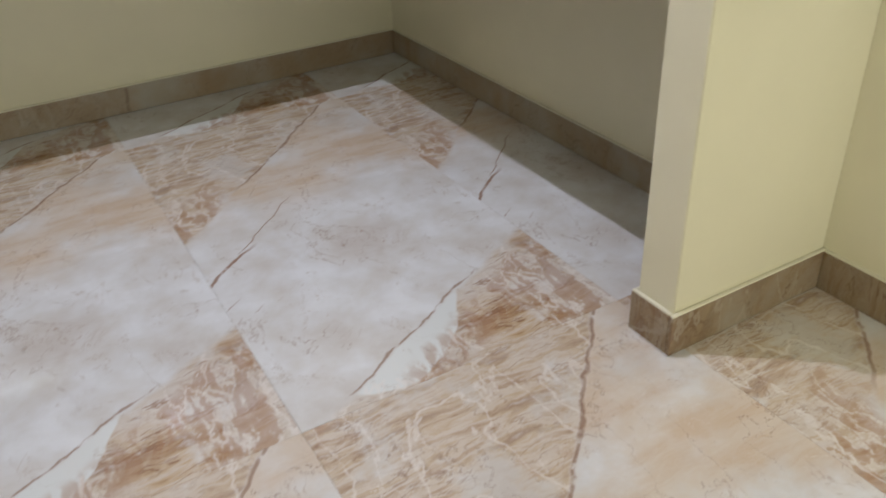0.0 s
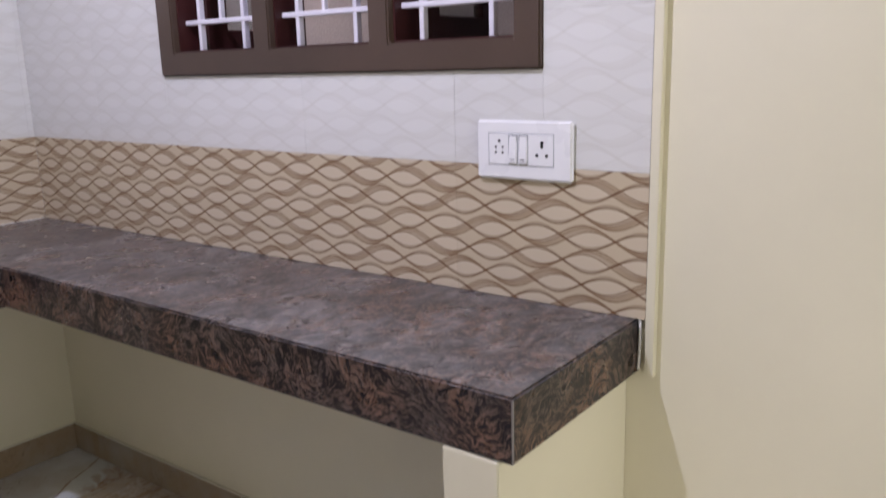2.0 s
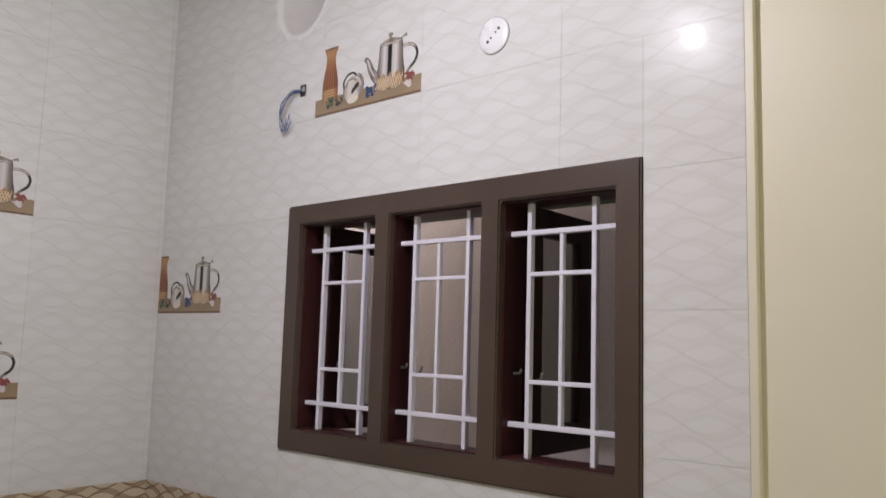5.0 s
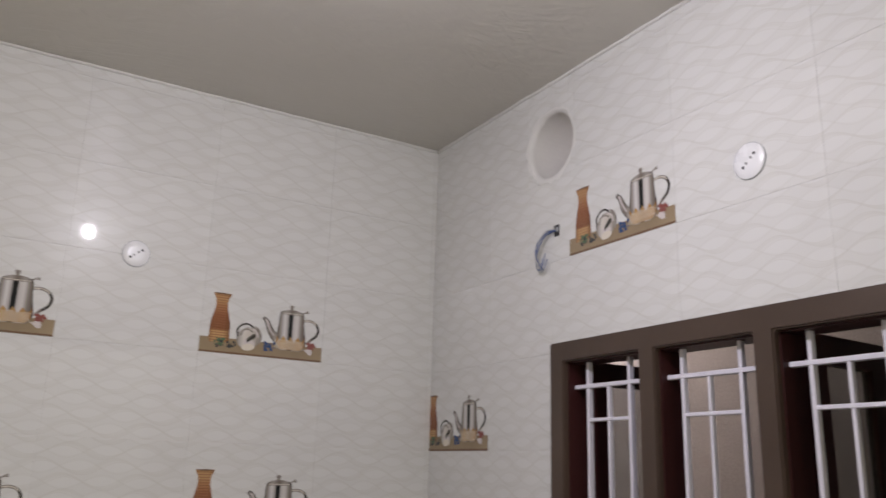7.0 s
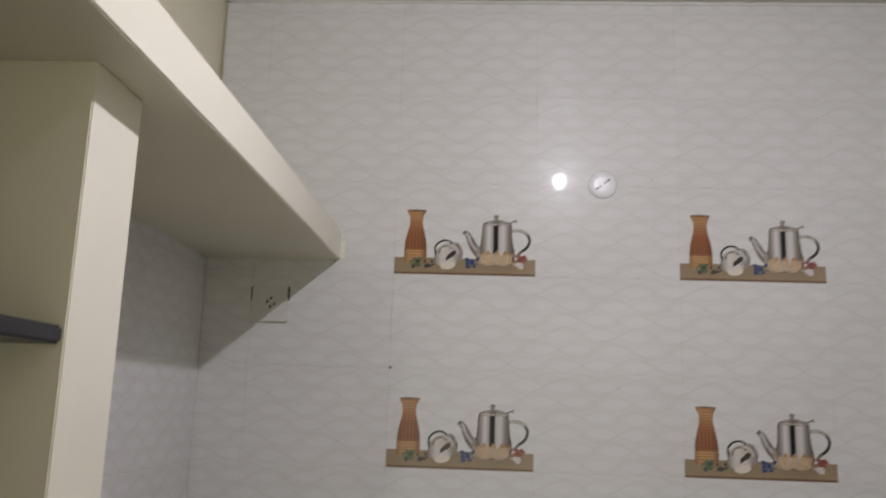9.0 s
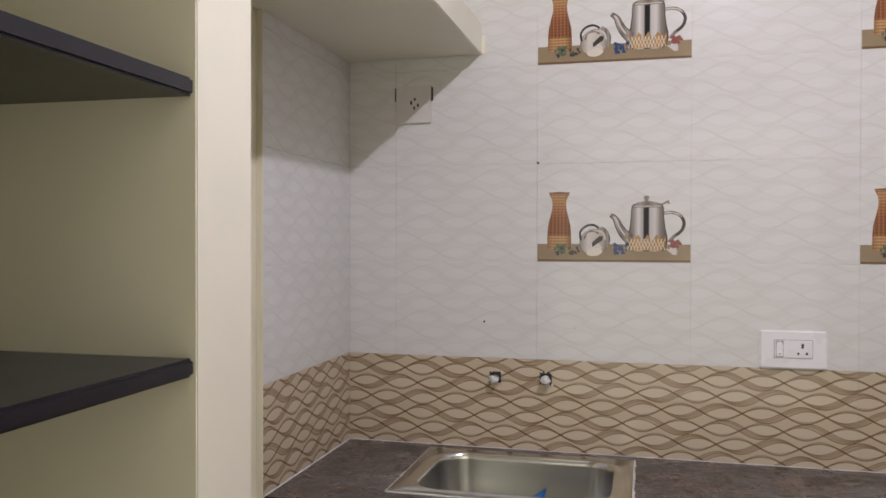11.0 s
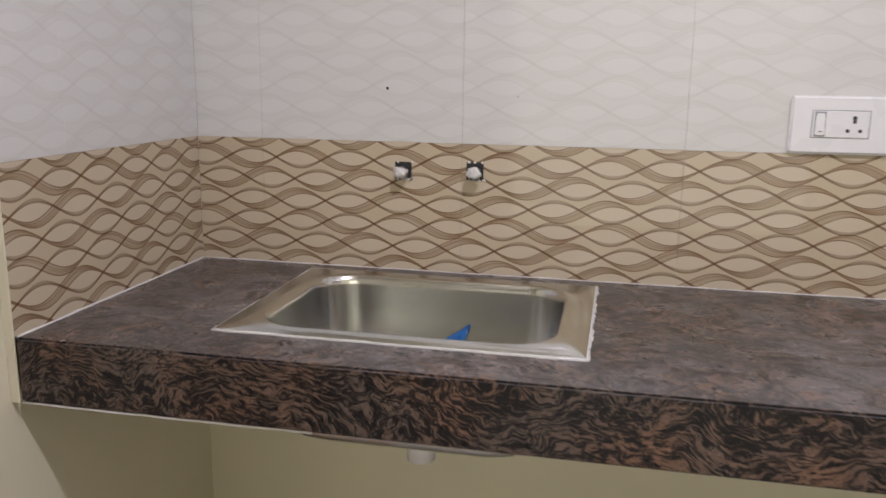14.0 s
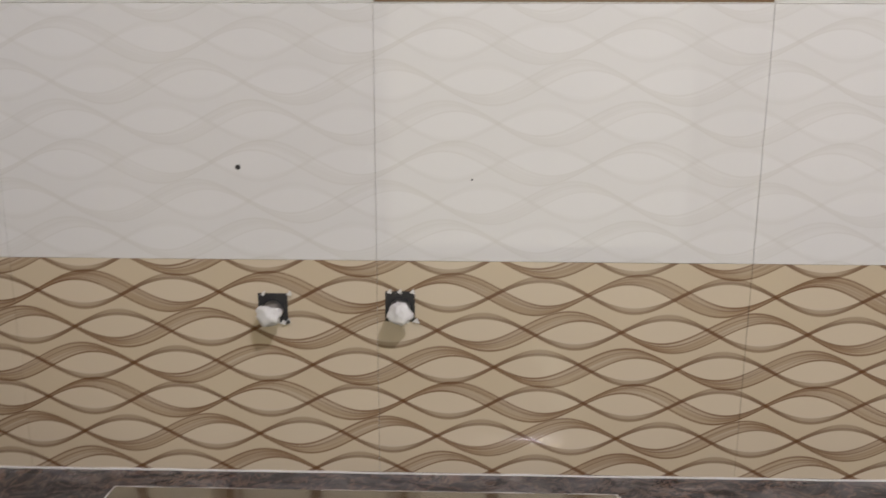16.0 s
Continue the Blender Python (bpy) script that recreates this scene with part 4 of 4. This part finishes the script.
def profile(cu, rows):
    return [(cu + h, v) for v, h in rows] + [(cu - h, v) for v, h in reversed(rows)]


def picture_shapes():
    """The shapes of the printed still life: name, material, list of meshes; u right and v up from the tile's corner."""
    rnd = random.Random(11)
    layer = lambda k: (0.00005, 0.00025 + k * 0.00012)
    out = []
    add = lambda name, mat, bm: out.append((name, mat, bm))
    add("shelf_board", P_WOOD, plate([(0.001, 0.008), (0.4485, 0.008), (0.4485, 0.054), (0.001, 0.055)], *layer(0)))
    add("shelf_edge", P_WOOD_EDGE, plate([(0.001, 0.0015), (0.4485, 0.0015), (0.4485, 0.008), (0.001, 0.008)], *layer(0)))
    body = [(0.086, 0.0355), (0.110, 0.0335), (0.135, 0.0275), (0.160, 0.0215), (0.176, 0.0205)]
    add("vase", P_VASE, plate(profile(0.067, [(0.038, 0.0340), (0.060, 0.0362), *body, (0.190, 0.0225), (0.204, 0.0295), (0.211, 0.0315)]), *layer(1)))
    add("vase_mouth", P_WOOD_EDGE, plate(disc_points(0.067, 0.209, 0.029, 20, 0.0030), *layer(2)))
    # cup lying on its side
    tilt = lambda pts, cu, cv, a: [(cu + (u * math.cos(a) - v * math.sin(a)), cv + (u * math.sin(a) + v * math.cos(a))) for u, v in pts]
    a = radians(24)
    add("cup_outline", P_SILVER, plate(tilt(disc_points(0, 0, 0.0435, 28, 0.038), 0.170, 0.062, a), *layer(0)))
    add("cup_body", P_CUP, plate(tilt(disc_points(0, 0, 0.0415, 28, 0.0362), 0.170, 0.062, a), *layer(1)))
    add("cup_side", P_PETAL, plate(tilt([(-0.030, -0.020), (-0.010, -0.030), (0.012, -0.022), (0.004, 0.000), (-0.024, 0.004)], 0.176, 0.060, a), *layer(2)))
    add("cup_stripe", P_DARK, plate(tilt([(-0.012, -0.012), (0.022, -0.006), (0.030, 0.004), (0.020, 0.010), (-0.008, 0.000)], 0.172, 0.062, a), *layer(3)))
    add("cup_foot", P_CREAMY, plate(tilt(disc_points(0, 0, 0.024, 20, 0.012), 0.172, 0.031, 0.15), *layer(3)))
    add("cup_mouth", P_SILVER, ribbon(bow([(0.190, 0.104), (0.206, 0.092), (0.213, 0.070), (0.208, 0.046)], 5), [0.011] * 16, *layer(3)))
    add("cup_inside", P_PETAL, ribbon(bow([(0.186, 0.096), (0.199, 0.086), (0.204, 0.068)], 5), [0.005] * 11, *layer(4)))
    add("cup_handle", P_DARK, ribbon(bow([(0.132, 0.066), (0.130, 0.090), (0.146, 0.108), (0.168, 0.112), (0.186, 0.102)], 5), [0.0065] * 21, *layer(3)))
    add("handle_loop", P_SILVER, ribbon(bow([(0.142, 0.070), (0.150, 0.088), (0.168, 0.094), (0.184, 0.086)], 5), [0.0055] * 16, *layer(3)))
    # kettle
    kb = [(0.034, 0.040), (0.044, 0.051), (0.060, 0.0555), (0.078, 0.0550), (0.105, 0.0490), (0.135, 0.0455), (0.158, 0.0450), (0.168, 0.043)]
    add("kettle_outline", P_DARK, plate(profile(0.326, [(v, h + 0.0022) for v, h in kb]), *layer(0)))
    add("kettle_body", P_CHROME, plate(profile(0.326, kb), *layer(1)))
    add("kettle_lid", P_SILVER, plate(profile(0.326, [(0.163, 0.046), (0.172, 0.043), (0.179, 0.026), (0.182, 0.010)]), *layer(2)))
    add("lid_shine", P_CREAMY, plate(profile(0.326, [(0.1665, 0.040), (0.1685, 0.040)]), *layer(3)))
    add("kettle_knob", P_SILVER, plate(profile(0.323, [(0.180, 0.006), (0.186, 0.0055), (0.193, 0.0085), (0.198, 0.006)]), *layer(3)))
    add("kettle_hinge", P_SILVER, ribbon([(0.366, 0.172), (0.378, 0.178), (0.388, 0.180)], [0.006, 0.005, 0.012], *layer(2)))
    spout = bow([(0.276, 0.070), (0.258, 0.086), (0.244, 0.108), (0.234, 0.130), (0.219, 0.142)], 5)
    add("spout_outline", P_DARK, ribbon(spout, [0.034 - 0.0011 * k for k in range(21)], *layer(0)))
    add("kettle_spout", P_SILVER, ribbon(spout, [0.029 - 0.0011 * k for k in range(21)], *layer(1)))
    add("spout_shine", P_PETAL, ribbon(spout[4:18], [0.005] * 14, *layer(2)))
    hl = bow([(0.370, 0.146), (0.398, 0.148), (0.420, 0.138), (0.430, 0.117), (0.422, 0.094), (0.402, 0.078), (0.386, 0.062)], 5)
    add("kettle_handle", P_SILVER, ribbon(hl, [0.0095] * 31, *layer(1)))
    add("kettle_grip", P_DARK, ribbon(hl[9:25], [0.0085] * 16, *layer(2)))
    add("handle_shine", P_CREAMY, ribbon(hl[1:12], [0.0026] * 11, *layer(3)))
    saw = [(0.272 + 0.108 * k / 8, 0.064 if k % 2 else 0.084) for k in range(9)]
    add("kettle_basket", P_GOLD, plate([(0.288, 0.036), (0.364, 0.036), (0.378, 0.050), *saw[::-1], (0.274, 0.050)], *layer(2)))
    bm = bmesh.new()
    for k in range(11):
        u = 0.276 + 0.0095 * k
        ribbon([(u - 0.008, 0.038), (u + 0.006, 0.070)], [0.0018] * 2, *layer(3), bm)
        ribbon([(u + 0.006, 0.038), (u - 0.008, 0.070)], [0.0018] * 2, *layer(3), bm)
    add("kettle_lattice", P_CREAMY, bm)
    for name, mat, spots, r in (("blue_berries", P_BLUE, [(0.248, 0.040, 0.018, 0.014)], 0.0050), ("dark_berries", P_BERRY, [(0.094, 0.034, 0.034, 0.010)], 0.0045), ("leaves", P_GREEN, [(0.066, 0.042, 0.020, 0.012)], 0.0042), ("red_fruit", P_RED, [(0.404, 0.056, 0.016, 0.010)], 0.0048), ("white_petals", P_PETAL, [(0.396, 0.034, 0.013, 0.008)], 0.0045)):
        bm = bmesh.new()
        for u, v, su, sv in spots:
            for k in range(26):
                plate(disc_points(u + rnd.uniform(-su, su), v + rnd.uniform(-sv, sv), r * rnd.uniform(0.6, 1.1), 9), layer(3)[0], layer(3)[1] + 0.00003 * k, bm)
        add(name, mat, bm)
    return out


SHAPES = []
for name, mat, bm in picture_shapes():
    bmesh.ops.recalc_face_normals(bm, faces=bm.faces[:])
    me = bpy.data.meshes.new(name)
    bm.to_mesh(me)
    bm.free()
    me.materials.append(mat)
    SHAPES.append((name, me))

# ---- wall tiles ----
GAP = 0.00018
shared = {}


def tile_mesh(u0, v0, u1, v1, material):
    key = (round(u0, 3), round(v0, 3), round(u1, 3), round(v1, 3), material.name)
    if key not in shared:
        bm = box((u0 + GAP, v0 + GAP, -0.012), (u1 - GAP, v1 - GAP, 0.0), 0.0004, 1)
        me = bpy.data.meshes.new("tile")
        bm.to_mesh(me)
        bm.free()
        me.materials.append(material)
        shared[key] = me
    return shared[key]


def minus(rect, cut):
    """What is left of a rectangle when another is cut from it."""
    a0, b0, a1, b1 = rect
    c0, d0, c1, d1 = max(a0, cut[0]), max(b0, cut[1]), min(a1, cut[2]), min(b1, cut[3])
    if c0 >= c1 - 1e-4 or d0 >= d1 - 1e-4:
        return [rect]
    left = [(a0, b0, c0, b1), (c1, b0, a1, b1), (c0, b0, c1, d0), (c0, d1, c1, b1)]
    return [r for r in left if r[2] - r[0] > 0.004 and r[3] - r[1] > 0.004]


def tile_wall(wall, place, starts, span, rows, top, cuts, pictures=(), width=0.45):
    """Tiles in columns from the given starts; u runs to the right as one faces the wall."""
    lean = random.Random(len(wall.name))
    for v0, v1, vo, material in rows:
        for s in starts:
            rects = [(max(s, span[0]), v0, min(s + width, span[1]), min(v1, top))]
            for cut in cuts:
                rects = [r for rect in rects for r in minus(rect, cut)]
            for r in rects:
                if r[2] - r[0] < 0.004 or r[3] - r[1] < 0.004:
                    continue
                me = tile_mesh(r[0] - s, r[1] - vo, r[2] - s, r[3] - vo, material)
                whole = r[2] - r[0] > 0.4 and r[3] - r[1] > 0.25
                is_picture = any(abs(s - pu) < 0.01 and abs(v0 - pv) < 0.01 for pu, pv in pictures)
                m = place(s, vo) @ pose(0, 0, lean.uniform(-0.0001, 0.0001), lean.uniform(-0.025, 0.025), lean.uniform(-0.02, 0.02), 0)
                ob = placed("picture_tile" if is_picture else "tile", me, wall, "white tile printed with vase, cup and kettle on a board" if is_picture else "", m)
                if is_picture and whole:
                    for name, shape in SHAPES:
                        placed(name, shape, ob)


rows_all = [(TOP + 0.001, BAND, BAND - 0.2985, BAND_TILE)] + [(z, z + 0.2985, z, WHITE_TILE) for z in ROWS]
# north wall
part("tile_bed", box((WEST - 0.004, NORTH + 0.0015, TOP + 0.002), (EAST + 0.004, NORTH + BED - 0.001, CEIL - 0.001)), GROUT, wall_north)
tile_wall(wall_north, lambda u, v: on_north(u, v), COLS, (WEST, EAST), rows_all, CEIL - 0.001, [], [(COLS[2], ROWS[1]), (COLS[2], ROWS[3]), (COLS[4], ROWS[1]), (COLS[4], ROWS[3])])
# east wall: u runs from north to south
flip = lambda y: NORTH - y
part("tile_bed", cells(sorted([TILE_END, *WIN[:2], *HOLE_BOX[:2], NORTH]), sorted([TOP + 0.002, *WIN[2:], *HOLE_BOX[2:], CEIL - 0.001]), EAST + 0.0015, EAST + BED - 0.001, lambda y, z: not in_window(y, z) and not in_hole_box(y, z), lambda u, v, w: (w, u, v)), GROUT, wall_east)
E_OFF = flip(3.104) - 0.45 * 2
tile_wall(wall_east, lambda u, v: on_east(NORTH - u, v), [E_OFF + 0.45 * k for k in range(0, 6)], (0, flip(TILE_END)), rows_all, CEIL - 0.001,
          [(flip(WIN[1]), WIN[2], flip(WIN[0]), WIN[3]), (flip(HOLE_BOX[1]), HOLE_BOX[2], flip(HOLE_BOX[0]), HOLE_BOX[3])], [(E_OFF + 0.9, ROWS[4]), (E_OFF, ROWS[2])])
placed_hole = part("tile", ring_square(0.125, HOLE[2], -0.012, 0.0), WHITE_TILE, wall_east, "tile cut round the vent hole", at=on_east(HOLE[0], HOLE[1]))
# west wall: u runs from south to north
part("tile_bed", box((WEST - BED + 0.001, WEST_END, TOP + 0.002), (WEST - 0.0015, NORTH, LOFT_Z)), GROUT, wall_west)
W0 = NORTH - 0.45
tile_wall(wall_west, lambda u, v: on_west(u, v), [W0 - 0.45, W0], (WEST_END, NORTH), rows_all[:5], LOFT_Z, [])

# ---- floor slabs ----
slab_w, slab_l = 0.80, 1.60
FX, FY = 2.912 - 0.8 * 2, 2.02 - 1.6 * 3
slabs = {}


def slab_mesh(u0, v0, u1, v1):
    """A slab, or what is left of it where a wall cuts it."""
    key = tuple(round(k, 3) for k in (u0, v0, u1, v1))
    if key not in slabs:
        bm = box((u0 + 0.0003, v0 + 0.0003, -0.012), (u1 - 0.0003, v1 - 0.0003, 0.0), 0.0003, 1)
        slabs[key] = bpy.data.meshes.new("slab")
        bm.to_mesh(slabs[key])
        bm.free()
        slabs[key].materials.append(MARBLE)
    return slabs[key]


for i in range(4):
    for j in range(5):
        x, y = FX + i * slab_w, FY + j * slab_l
        u0, v0 = max(0.0, WEST - BED - x), max(0.0, SOUTH - 0.19 - y)
        u1, v1 = min(slab_w, EAST + BED - x), min(slab_l, NORTH + BED - y)
        if u1 - u0 > 0.01 and v1 - v0 > 0.01:
            placed("slab", slab_mesh(u0, v0, u1, v1), floor, "", Matrix.Translation((x, y, 0)))
